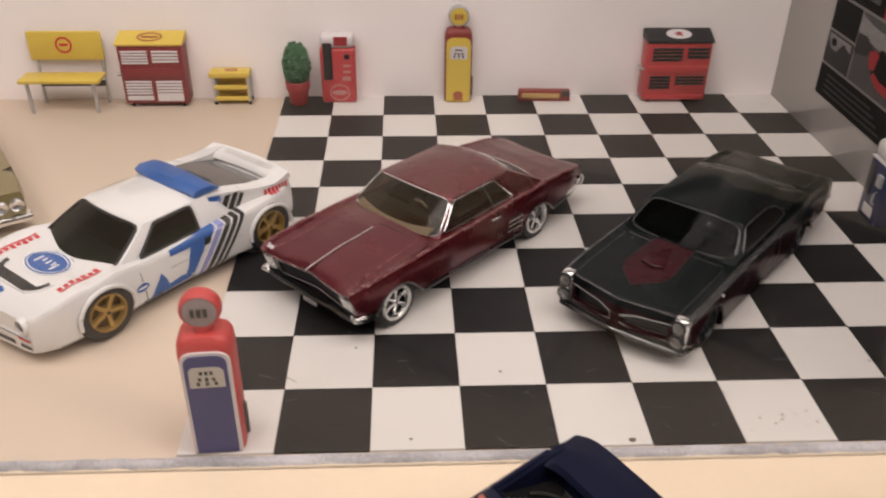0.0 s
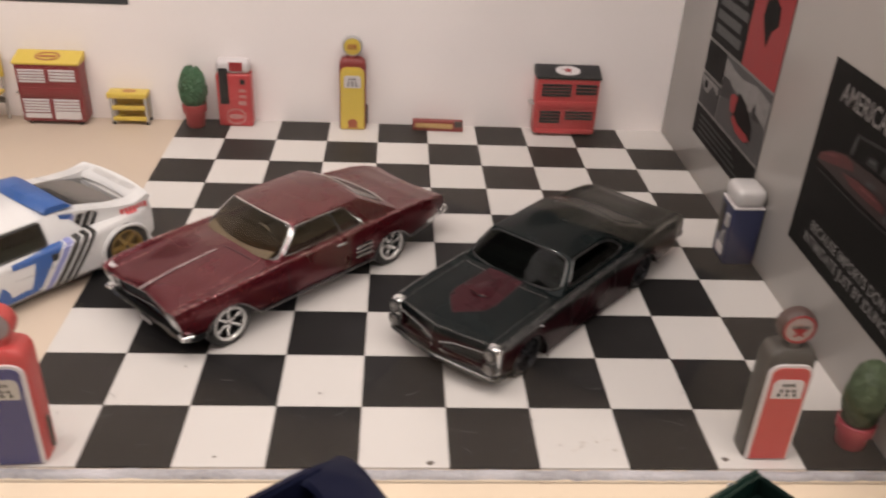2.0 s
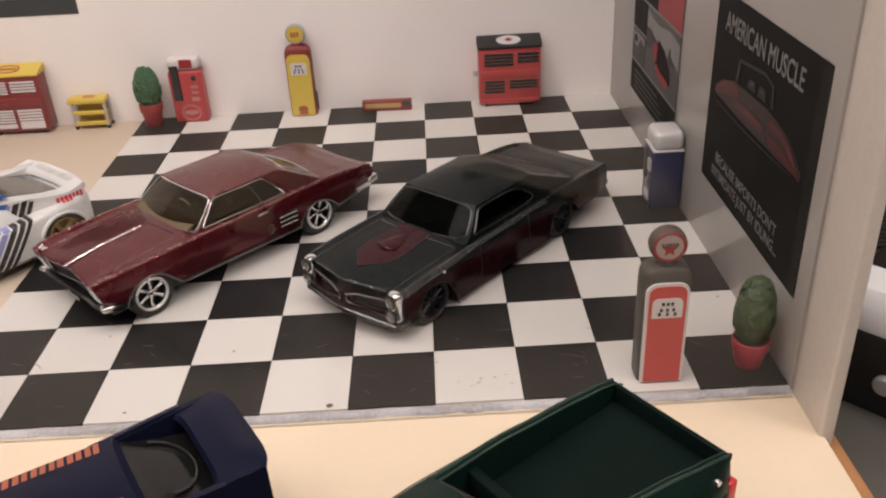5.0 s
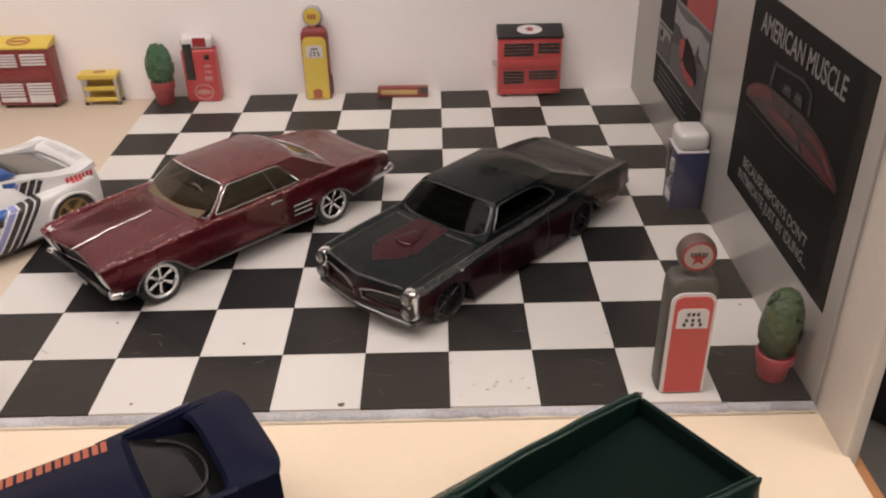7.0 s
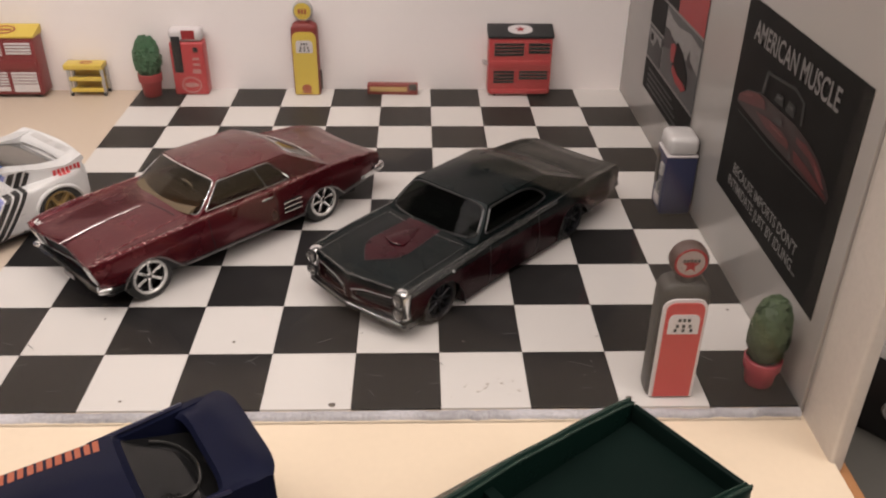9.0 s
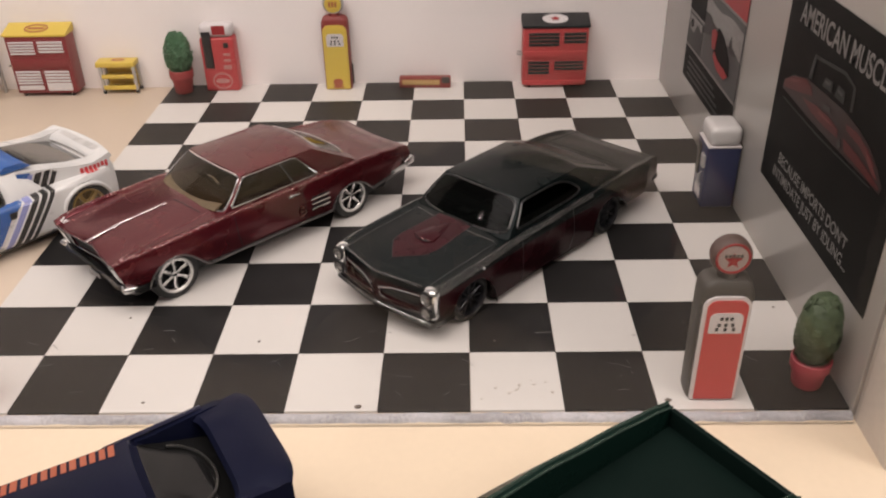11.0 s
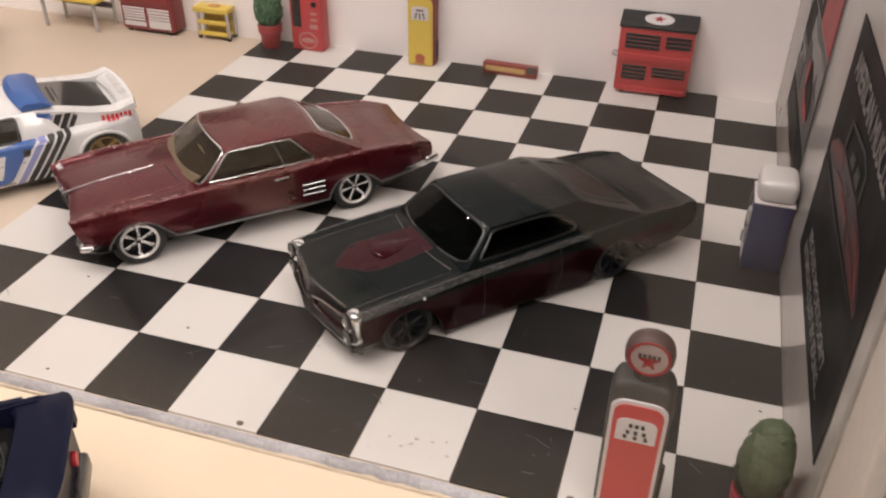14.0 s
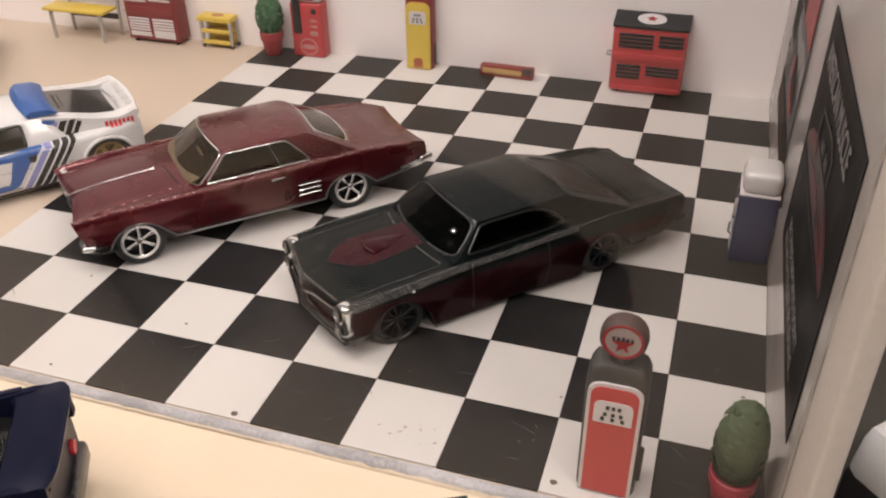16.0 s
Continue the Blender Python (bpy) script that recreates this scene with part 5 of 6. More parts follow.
part("rear_bumper", box(bmesh.new(), -2.58, -2.4, -0.74, 0.74, 0.36, 0.52, 0.04), BLACK_PLASTIC, pickup)


# ---- small display pieces ----
YELLOW = material("yellow_plastic", (0.64, 0.47, 0.08), 0.4, stain=0.06)
CAB_RED = material("dark_red_plastic", (0.20, 0.025, 0.03), 0.4)
BRIGHT_RED = material("red_plastic", (0.46, 0.05, 0.055), 0.38, stain=0.08)
PUMP_RED = material("pump_red_plastic", (0.48, 0.05, 0.05), 0.45, stain=0.06)
SILVER = material("silver_plastic", (0.45, 0.44, 0.43), 0.35, metal=0.4)
PALE = material("pale_print", (0.62, 0.58, 0.58), 0.5)
PUMP_BLUE = material("blue_plastic", (0.03, 0.035, 0.15), 0.4)
BIN_BLUE = material("deep_blue_plastic", (0.020, 0.026, 0.075), 0.4)
LEAF = material("leaf_green", (0.045, 0.13, 0.06), 0.6, stain=0.3, grain=0.3, scale=14, spread=0.2)
LEAF_DARK = material("leaf_dull_green", (0.075, 0.105, 0.055), 0.6, stain=0.3, grain=0.3, scale=14)
POT_RED = material("pot_red", (0.30, 0.03, 0.035), 0.5)
POT_PINK = material("pot_pinkish_red", (0.36, 0.028, 0.055), 0.5)
GLOBE_FACE = material("faded_globe_face", (0.36, 0.29, 0.27), 0.5, stain=0.2)
GLOBE_GREY = material("mauve_globe_face", (0.26, 0.22, 0.23), 0.5, stain=0.2)
GLOBE_DARK = material("brown_globe_rim", (0.075, 0.045, 0.04), 0.5)
DARK_RED = material("brick_red_plastic", (0.22, 0.035, 0.03), 0.45)
CHARCOAL = material("charcoal_plastic", (0.055, 0.05, 0.045), 0.5)
POSTER_BLACK = material("poster_black", (0.0085, 0.008, 0.0075), 0.5, stain=0.3, grain=0.15, spec=0.06)
POSTER_GREY = material("poster_grey", (0.07, 0.07, 0.07), 0.4, stain=0.5, grain=0.3, scale=8, spec=0.15)
POSTER_MID = material("poster_dark_grey", (0.025, 0.025, 0.025), 0.4, stain=0.5, grain=0.3, scale=8, spec=0.15)
POSTER_RED = material("poster_red", (0.30, 0.035, 0.038), 0.4, stain=0.1, spec=0.15)
POSTER_TEXT = material("poster_pale_ink", (0.175, 0.165, 0.16), 0.45, stain=0.2)


def flat(bm, pts, y=0.0, thick=0.008):
    """A thin flat piece in the x-z plane, facing -y."""
    a = [bm.verts.new((x, y, z)) for x, z in pts]
    b = [bm.verts.new((x, y + thick, z)) for x, z in pts]
    bm.faces.new(a)
    bm.faces.new(b[::-1])
    for i in range(len(pts)):
        j = (i + 1) % len(pts)
        bm.faces.new((a[j], a[i], b[i], b[j]))
    return bm


def disc_pts(cx, cz, rx, rz, n=24):
    return [(cx + rx * math.cos(math.tau * k / n), cz + rz * math.sin(math.tau * k / n)) for k in range(n)]


def rect(x0, x1, z0, z1):
    return [(x0, z0), (x1, z0), (x1, z1), (x0, z1)]


def ring(bm, cx, cz, rx, rz, w, y, n=24):
    for k in range(n):
        a, b = math.tau * k / n, math.tau * (k + 1) / n
        flat(bm, [(cx + (rx - w) * math.cos(a), cz + (rz - w) * math.sin(a)), (cx + rx * math.cos(a), cz + rz * math.sin(a)), (cx + rx * math.cos(b), cz + rz * math.sin(b)), (cx + (rx - w) * math.cos(b), cz + (rz - w) * math.sin(b))], y)
    return bm


LAY = Matrix.Rotation(radians(-90), 4, "X")  # turns an upright flat piece to lie face up


def lying(bm, z):
    bmesh.ops.transform(bm, matrix=Matrix.Translation((0, 0, z)) @ LAY, verts=bm.verts[:])
    return bm


def sloped_lid(x0, x1, y0, y1, z0, zf, zb):
    """A lid whose top rises to the back."""
    bm = bmesh.new()
    loft(bm, [[(x, y0, z0), (x, y0, zf), (x, y0 + 0.02, zf + 0.012), (x, y1, zb), (x, y1, z0)] for x in (x0, x0 + 0.01, x1 - 0.01, x1)])
    return bm


# bench
bench = thing("toy_bench", "yellow toy bench with silver legs and a printed backrest", "bench", -4.1, -0.4, -0.03)
part("seat", box(bmesh.new(), -0.78, 0.74, -0.42, 0.1, 0.61, 0.68, 0.02), YELLOW, bench)
back = part("backrest", box(bmesh.new(), -0.70, 0.70, 0.24, 0.31, 0.86, 1.42, 0.02), YELLOW, bench)
bm = ring(bmesh.new(), -0.02, 1.16, 0.16, 0.16, 0.035, 0.232)
flat(bm, rect(-0.10, 0.06, 1.14, 1.19), 0.232)
part("round_print", bm, RED_INK, back)
for x in (-0.64, 0.6):
    part("leg", tube(bmesh.new(), [(x, -0.33, 0), (x, -0.33, 0.3), (x - 0.02, -0.31, 0.62)], 0.04, 8), SILVER, bench)
    part("leg", tube(bmesh.new(), [(x + 0.06, 0.22, 0), (x + 0.05, 0.24, 0.5), (x + 0.05, 0.3, 0.86), (x + 0.04, 0.32, 1.3)], 0.035, 8), SILVER, bench)
part("rear_rail", box(bmesh.new(), -0.6, 0.66, 0.2, 0.25, 0.34, 0.46, 0.01), CHARCOAL, bench)

# tool cabinet with yellow lid
cabinet = thing("toy_tool_cabinet", "dark red toy tool cabinet with pale drawer fronts and yellow lid", "tool cabinet", -2.42, -0.25, -0.03)
part("body", box(bmesh.new(), -0.62, 0.60, -0.21, 0.22, 0.07, 1.24, 0.025), CAB_RED, cabinet)
lid = part("lid", sloped_lid(-0.65, 0.62, -0.23, 0.23, 1.24, 1.27, 1.40), YELLOW, cabinet)
TILT_UP = Matrix.Translation((0, 0.0, 1.345)) @ Matrix.Rotation(math.atan2(0.118, 0.46), 4, "X")
bm = ring(bmesh.new(), -0.02, 0.0, 0.24, 0.15, 0.035, -0.004)
flat(bm, rect(-0.18, 0.14, -0.03, 0.03), -0.004)
lying(bm, 0.0)
bmesh.ops.transform(bm, matrix=TILT_UP, verts=bm.verts[:])
part("round_print", bm, ORANGE_INK, lid)
for x0, x1, z0, z1, n in ((-0.56, -0.06, 0.87, 1.15, 5), (0.02, 0.52, 0.90, 1.15, 4), (-0.56, -0.06, 0.26, 0.55, 5), (0.02, 0.52, 0.30, 0.55, 4)):
    for k in range(n):
        h = (z1 - z0) / n
        part("drawer", box(bmesh.new(), x0, x1, -0.235, -0.2, z0 + k * h + 0.012, z0 + (k + 1) * h - 0.012, 0.006, 1), PALE, cabinet)
part("door", box(bmesh.new(), -0.56, -0.06, -0.232, -0.2, 0.15, 0.24, 0.006, 1), PALE, cabinet)
part("door", box(bmesh.new(), 0.02, 0.52, -0.232, -0.2, 0.13, 0.29, 0.006, 1), PALE, cabinet)
part("work_shelf", box(bmesh.new(), -0.58, 0.55, -0.24, -0.2, 0.60, 0.78, 0.01), CAB_RED, cabinet)
part("side_handle", tube(bmesh.new(), [(-0.62, -0.12, 0.62), (-0.70, -0.12, 0.62), (-0.70, 0.06, 0.62), (-0.62, 0.06, 0.62)], 0.02, 6), CHROME, cabinet)
for x in (-0.5, 0.48):
    for y in (-0.14, 0.16):
        part("castor", lathe(bmesh.new(), [(0.0, -0.03), (0.045, -0.03), (0.045, 0.03), (0.0, 0.03)], 12, Matrix.Translation((x, y, 0.045)) @ Matrix.Rotation(radians(90), 4, "Y")), RUBBER, cabinet)

# low yellow cart
cart = thing("toy_cart", "low yellow toy shop cart with two open shelves and castors", "cart", -0.98, -0.2, -0.03)
top = part("top", box(bmesh.new(), -0.42, 0.36, -0.17, 0.17, 0.55, 0.66, 0.02), YELLOW, cart)
part("round_print", lying(ring(bmesh.new(), 0.0, 0.0, 0.13, 0.08, 0.05, -0.004), 0.662), ORANGE_INK, top)
for z in (0.09, 0.32):
    part("shelf", box(bmesh.new(), -0.33, 0.32, -0.16, 0.15, z, z + 0.03, 0.01), YELLOW, cart)
    part("shelf_lip", box(bmesh.new(), -0.33, 0.32, -0.175, -0.155, z, z + 0.09, 0.008), YELLOW, cart)
part("back_panel", box(bmesh.new(), -0.33, 0.32, 0.13, 0.16, 0.1, 0.55), YELLOW, cart)
for x in (-0.34, 0.33):
    for y in (-0.13, 0.13):
        part("post", box(bmesh.new(), x - 0.03, x + 0.03, y - 0.03, y + 0.03, 0.07, 0.56, 0.01), SILVER, cart)
        part("castor", lathe(bmesh.new(), [(0.0, -0.025), (0.04, -0.025), (0.04, 0.025), (0.0, 0.025)], 12, Matrix.Translation((x, y, 0.04)) @ Matrix.Rotation(radians(90), 4, "Y")), RUBBER, cart)


def potted_bush(x, y, label, leaf, pot_mat, r, h, pot_h, seed, rough=1.0):
    """A clipped oval bush of many small leaves in a round pot."""
    t = thing("toy_potted_plant", label, "potted plant", x, y)
    rnd = random.Random(seed)
    part("pot", lathe(bmesh.new(), [(r * 0.68, 0.0), (r * 0.74, 0.02), (r * 0.86, pot_h * 0.62), (r * 0.98, pot_h * 0.66), (r * 1.0, pot_h * 0.97), (r * 0.93, pot_h), (r * 0.86, pot_h - 0.04), (0, pot_h - 0.05)], 28), pot_mat, t)
    bm = bmesh.new()
    mid, half = lerp(pot_h, h, 0.5) - 0.03, (h - pot_h) * 0.5 + 0.03

    def at(a, k):
        z = mid + half * math.sin(k)
        rr = r * 1.02 * math.cos(k) ** 0.62 * (1.0 - 0.16 * max(0, math.sin(k)))
        return Vector((rr * math.cos(a), rr * math.sin(a), z))

    core = [[at(math.tau * i / 20, lerp(-1.45, 1.45, j / 12)) * 1.0 for i in range(20)] for j in range(13)]
    loft(bm, [[Vector((p.x * 0.93, p.y * 0.93, p.z)) for p in row] for row in core])
    for i in range(420):
        a, k = rnd.uniform(0, math.tau), math.asin(rnd.uniform(-0.97, 0.99))
        c = at(a, k)
        out = Vector((c.x, c.y, (c.z - mid) * 0.6)).normalized()
        side = out.cross(Vector((0, 0, 1))).normalized()
        up = side.cross(out)
        tw = rnd.uniform(-0.9, 0.9)
        d1 = (side * math.cos(tw) + up * math.sin(tw)) * rnd.uniform(0.03, 0.055)
        d2 = (up * math.cos(tw) - side * math.sin(tw)) * rnd.uniform(0.045, 0.075)
        o = out * rnd.uniform(0.004, 0.03) * rough
        q = [bm.verts.new(c * 0.98 - d2), bm.verts.new(c + d1 + o), bm.verts.new(c + d2 + o * 0.4), bm.verts.new(c - d1 + o)]
        tip = bm.verts.new(c + o * 1.9)
        for j in range(4):
            bm.faces.new((q[j], q[(j + 1) % 4], tip))
    part("leaves", bm, leaf, t, sharp=20)
    return t


potted_bush(0.32, -0.36, "green clipped bush in a dark red pot by the back wall", LEAF, POT_RED, 0.24, 1.2, 0.48, 4)
potted_bush(9.68, -9.58, "dull green clipped bush in a red pot by the side wall", LEAF_DARK, POT_PINK, 0.215, 1.16, 0.36, 9, 0.35)

PINK_PRINT = material("faded_pink_print", (0.46, 0.22, 0.21), 0.5, stain=0.2)

# red drinks machine
vend = thing("toy_drinks_machine", "red toy drinks machine with white top and dark slot", "drinks machine", 1.12, -0.2, 0)
part("body", box(bmesh.new(), -0.34, 0.34, -0.17, 0.17, 0.0, 1.1, 0.05, 3), BRIGHT_RED, vend)
part("top", box(bmesh.new(), -0.33, 0.33, -0.165, 0.17, 1.1, 1.36, 0.09, 4), PALE, vend)
part("top_print", flat(bmesh.new(), rect(-0.06, 0.2, 1.16, 1.34), -0.172), POSTER_RED, vend)
part("dispensing_slot", box(bmesh.new(), -0.28, -0.1, -0.19, -0.16, 0.48, 1.22, 0.015), BLACK_INK, vend)
part("coin_slot", box(bmesh.new(), 0.13, 0.23, -0.19, -0.16, 0.9, 1.0, 0.01), BLACK_INK, vend)
part("round_print", flat(ring(bmesh.new(), 0.02, 0.22, 0.2, 0.17, 0.025, -0.178), disc_pts(0.02, 0.22, 0.15, 0.05), -0.178), PINK_PRINT, vend)
part("small_print", flat(flat(flat(bmesh.new(), rect(0.1, 0.24, 0.74, 0.79), -0.178), rect(0.1, 0.24, 0.62, 0.67), -0.178), rect(0.08, 0.24, 0.46, 0.55), -0.178), PINK_PRINT, vend)


def fuel_pump(x, y, rz, label, body_mat, panel_mat, edge_mat, face_mat, globe_rim, globe_face, globe_ink, w=0.52, d=0.36, h=1.45, window=(0.90, 1.15), strip=False):
    """A tall old fuel pump with a round globe on top."""
    t = thing("toy_fuel_pump", label, "fuel pump", x, y, 0, rz, "toy fuel pumps")
    bm = bmesh.new()
    secs = []
    for z, k in ((0.0, 0.97), (0.03, 1.0), (h * 0.86, 1.0), (h * 0.93, 0.97), (h * 0.975, 0.86), (h, 0.62)):
        pts = []
        for i in range(28):
            a = math.tau * i / 28
            c, s = math.cos(a), math.sin(a)
            pts.append((w / 2 * k * math.copysign(abs(c) ** 0.4, c), d / 2 * (0.4 + 0.6 * k) * math.copysign(abs(s) ** 0.4, s), z))
        secs.append(pts)
    loft(bm, secs)
    part("body", bm, body_mat, t, sharp=40)

    def arch(x0, x1, z0, z1, r, n=6):
        pts = [(x0, z0), (x1, z0)]
        pts += [(x1 - r + r * math.cos(math.pi / 2 * k / n), z1 - r + r * math.sin(math.pi / 2 * k / n)) for k in range(n + 1)]
        pts += [(x0 + r - r * math.sin(math.pi / 2 * k / n), z1 - r + r * math.cos(math.pi / 2 * k / n)) for k in range(n + 1)]
        return pts

    yf = -d / 2
    part("panel_edge", flat(bmesh.new(), arch(-w * 0.44, w * 0.44, 0.02, h * 0.90, 0.13), yf - 0.02, 0.05), edge_mat, t)
    panel = part("front_panel", flat(bmesh.new(), arch(-w * 0.38, w * 0.38, 0.03, h * 0.875, 0.10), yf - 0.03, 0.05), panel_mat, t)
    part("dial", flat(bmesh.new(), arch(-w * 0.31, w * 0.31, window[0], window[1], 0.07), yf - 0.036, 0.02), face_mat, panel)
    ink = bmesh.new()
    for k, (zz, n) in enumerate(((0.72, 3), (0.42, 3), (0.2, 3))):
        for j in range(n):
            cx = (j - 1) * (0.05 + 0.018 * k)
            z = lerp(window[0], window[1], zz)
            flat(ink, rect(cx - 0.016, cx + 0.016, z - 0.02, z + 0.02), yf - 0.041, 0.008)
    part("dial_figures", ink, BLACK_INK, panel, "dark bars on the dial")
    if strip:
        part("lower_print", flat(flat(bmesh.new(), disc_pts(0, 0.16, 0.10, 0.08), yf - 0.036), rect(-0.1, 0.1, 0.05, 0.09), yf - 0.036), ORANGE_INK, panel)
    part("hose", tube(bmesh.new(), [(w / 2 + 0.005, 0.0, 0.08 + 0.05 * k) for k in range(9)], 0.03, 8), CHARCOAL, t)
    rg = 0.205
    up = Matrix.Translation((0, 0, h + rg * 0.93 + 0.05)) @ Matrix.Rotation(radians(90), 4, "X")
    part("neck", lathe(bmesh.new(), [(0.11, h - 0.03), (0.1, h + 0.06), (0.08, h + 0.1)], 16), body_mat, t)
    globe = part("globe", lathe(bmesh.new(), [(0.0, -0.10), (rg * 0.75, -0.10), (rg * 0.96, -0.06), (rg, 0.0), (rg * 0.97, 0.07), (rg * 0.86, 0.1), (rg * 0.82, 0.09), (0, 0.085)], 32, up), globe_rim, t)
    part("globe_face", lathe(bmesh.new(), [(0.0, 0.08), (rg * 0.8, 0.08), (rg * 0.8, 0.095), (rg * 0.5, 0.103), (0.0, 0.105)], 32, up), globe_face, globe)
    gi = bmesh.new()
    zc = h + rg * 0.93 + 0.05
    if globe_ink == "star":
        pts = []
        for k in range(10):
            rr = 0.09 if k % 2 == 0 else 0.038
            a = math.pi / 2 + math.tau * k / 10
            pts.append((rr * math.cos(a), zc - 0.02 + rr * math.sin(a)))
        flat(gi, pts, -0.112, 0.01)
        part("globe_ring", lathe(bmesh.new(), [(rg * 0.72, 0.098), (rg * 0.75, 0.106), (rg * 0.83, 0.106), (rg * 0.85, 0.098)], 32, up, False), POSTER_RED, globe, "red ring round the face")
        part("globe_print", gi, POSTER_RED, globe, "red star")
        gi = bmesh.new()
        for k in range(5):
            flat(gi, rect(-0.09 + 0.038 * k, -0.065 + 0.038 * k, zc + 0.02, zc + 0.055), -0.118, 0.006)
        part("globe_lettering", gi, CHARCOAL, globe)
    else:
        for k in range(3):
            flat(gi, rect(-0.085 + 0.06 * k, -0.045 + 0.06 * k, zc - 0.05, zc + 0.05), -0.112, 0.008)
        part("globe_print", gi, ORANGE_INK if globe_ink == "orange" else CHARCOAL, globe)
    return t


fuel_pump(3.475, -0.19, 0, "dark red and yellow toy fuel pump with round globe", DARK_RED, YELLOW, YELLOW, PALE, SILVER, YELLOW, "orange", 0.54, 0.34, 1.46, strip=True)
fuel_pump(8.58, -9.66, 0, "charcoal toy fuel pump with red front panel and star globe", CHARCOAL, PUMP_RED, PALE, PALE, GLOBE_DARK, GLOBE_FACE, "star", 0.54, 0.36, 1.48)
fuel_pump(0.43, -9.77, 4, "red toy fuel pump with blue front panel and red globe", PUMP_RED, PUMP_BLUE, PALE, SILVER, PUMP_RED, GLOBE_GREY, "grey", 0.55, 0.40, 1.46)

# low sign box
sign = thing("toy_sign_box", "low dark red box with a pale yellow front strip", "sign box", 5.22, -0.26, 0, -2)
part("body", box(bmesh.new(), -0.52, 0.52, -0.09, 0.09, 0.0, 0.22, 0.025), DARK_RED, sign)
part("front_strip", box(bmesh.new(), -0.46, 0.3, -0.1, -0.08, 0.07, 0.17, 0.008), material("ochre_print", (0.5, 0.33, 0.13), 0.5), sign)
part("end_block", box(bmesh.new(), 0.34, 0.5, -0.098, -0.05, 0.1, 0.225, 0.01), CHARCOAL, sign)

# red tool chest with black lid
chest = thing("toy_tool_chest", "bright red toy tool chest with black drawers and black lid", "tool chest", 7.82, -0.24, 0, 0)
part("body", box(bmesh.new(), -0.65, 0.63, -0.19, 0.21, 0.06, 1.22, 0.03), BRIGHT_RED, chest)
lid = part("lid", sloped_lid(-0.67, 0.65, -0.21, 0.22, 1.22, 1.26, 1.40), BLACK_PLASTIC, chest)
for name, pts, lift, mt in (("round_print", disc_pts(-0.02, 0.0, 0.25, 0.16), -0.006, PALE), ("star_print", [((0.1 if k % 2 == 0 else 0.045) * math.sin(math.tau * k / 10) - 0.02, (0.09 if k % 2 == 0 else 0.04) * math.cos(math.tau * k / 10)) for k in range(10)], -0.014, POSTER_RED)):
    bm = lying(flat(bmesh.new(), pts, lift), 0.0)
    bmesh.ops.transform(bm, matrix=Matrix.Translation((0, 0.005, 1.340)) @ Matrix.Rotation(math.atan2(0.128, 0.41), 4, "X"), verts=bm.verts[:])
    part(name, bm, mt, lid)
for x0, x1, z0, z1, n in ((-0.54, 0.06, 0.85, 1.13, 4), (0.15, 0.58, 0.90, 1.13, 3), (-0.54, -0.12, 0.28, 0.56, 4), (-0.02, 0.56, 0.36, 0.56, 3)):
    for k in range(n):
        h = (z1 - z0) / n
        part("drawer", box(bmesh.new(), x0, x1, -0.205, -0.18, z0 + k * h + 0.008, z0 + (k + 1) * h - 0.008, 0.005, 1), BLACK_PLASTIC, chest)
part("middle_shelf", box(bmesh.new(), -0.62, 0.6, -0.215, -0.18, 0.62, 0.76, 0.015), BRIGHT_RED, chest)
part("base_rail", box(bmesh.new(), -0.6, 0.58, -0.215, -0.16, 0.06, 0.16, 0.015), BRIGHT_RED, chest)
part("side_handle", tube(bmesh.new(), [(-0.65, -0.1, 0.66), (-0.74, -0.1, 0.68), (-0.74, 0.08, 0.68), (-0.65, 0.08, 0.66)], 0.025, 6), SILVER, chest)
for x in (-0.5, 0.48):
    for y in (-0.12, 0.14):
        part("castor", lathe(bmesh.new(), [(0.0, -0.03), (0.04, -0.03), (0.04, 0.03), (0.0, 0.03)], 12, Matrix.Translation((x, y, 0.04)) @ Matrix.Rotation(radians(90), 4, "Y")), RUBBER, chest)

# blue cooler against the side wall, facing the room
cooler = thing("toy_cooler", "deep blue toy drinks cooler with a rounded silver top", "drinks cooler", 9.74, -5.27, 0, -90)
part("body", box(bmesh.new(), -0.27, 0.27, -0.24, 0.24, 0.0, 0.98, 0.035, 3), BIN_BLUE, cooler)
part("top", box(bmesh.new(), -0.275, 0.275, -0.23, 0.235, 0.98, 1.28, 0.10, 4), material("pale_silver_plastic", (0.62, 0.60, 0.59), 0.35, metal=0.15), cooler)
part("trim_line", box(bmesh.new(), -0.278, 0.278, -0.243, 0.238, 0.965, 0.99, 0.005), PALE, cooler)
part("slot", box(bmesh.new(), -0.2, -0.06, -0.262, -0.22, 0.4, 0.9, 0.012), CHARCOAL, cooler)
part("coin_box", box(bmesh.new(), 0.06, 0.2, -0.275, -0.22, 0.62, 0.82, 0.015), SILVER, cooler)
part("handle", tube(bmesh.new(), [(0.13, -0.25, 0.32), (0.13, -0.29, 0.36), (0.13, -0.29, 0.5), (0.13, -0.25, 0.54)], 0.018, 6), SILVER, cooler)
part("label_plate", flat(bmesh.new(), rect(-0.12, 0.14, 0.1, 0.26), -0.25, 0.02), PALE, cooler)


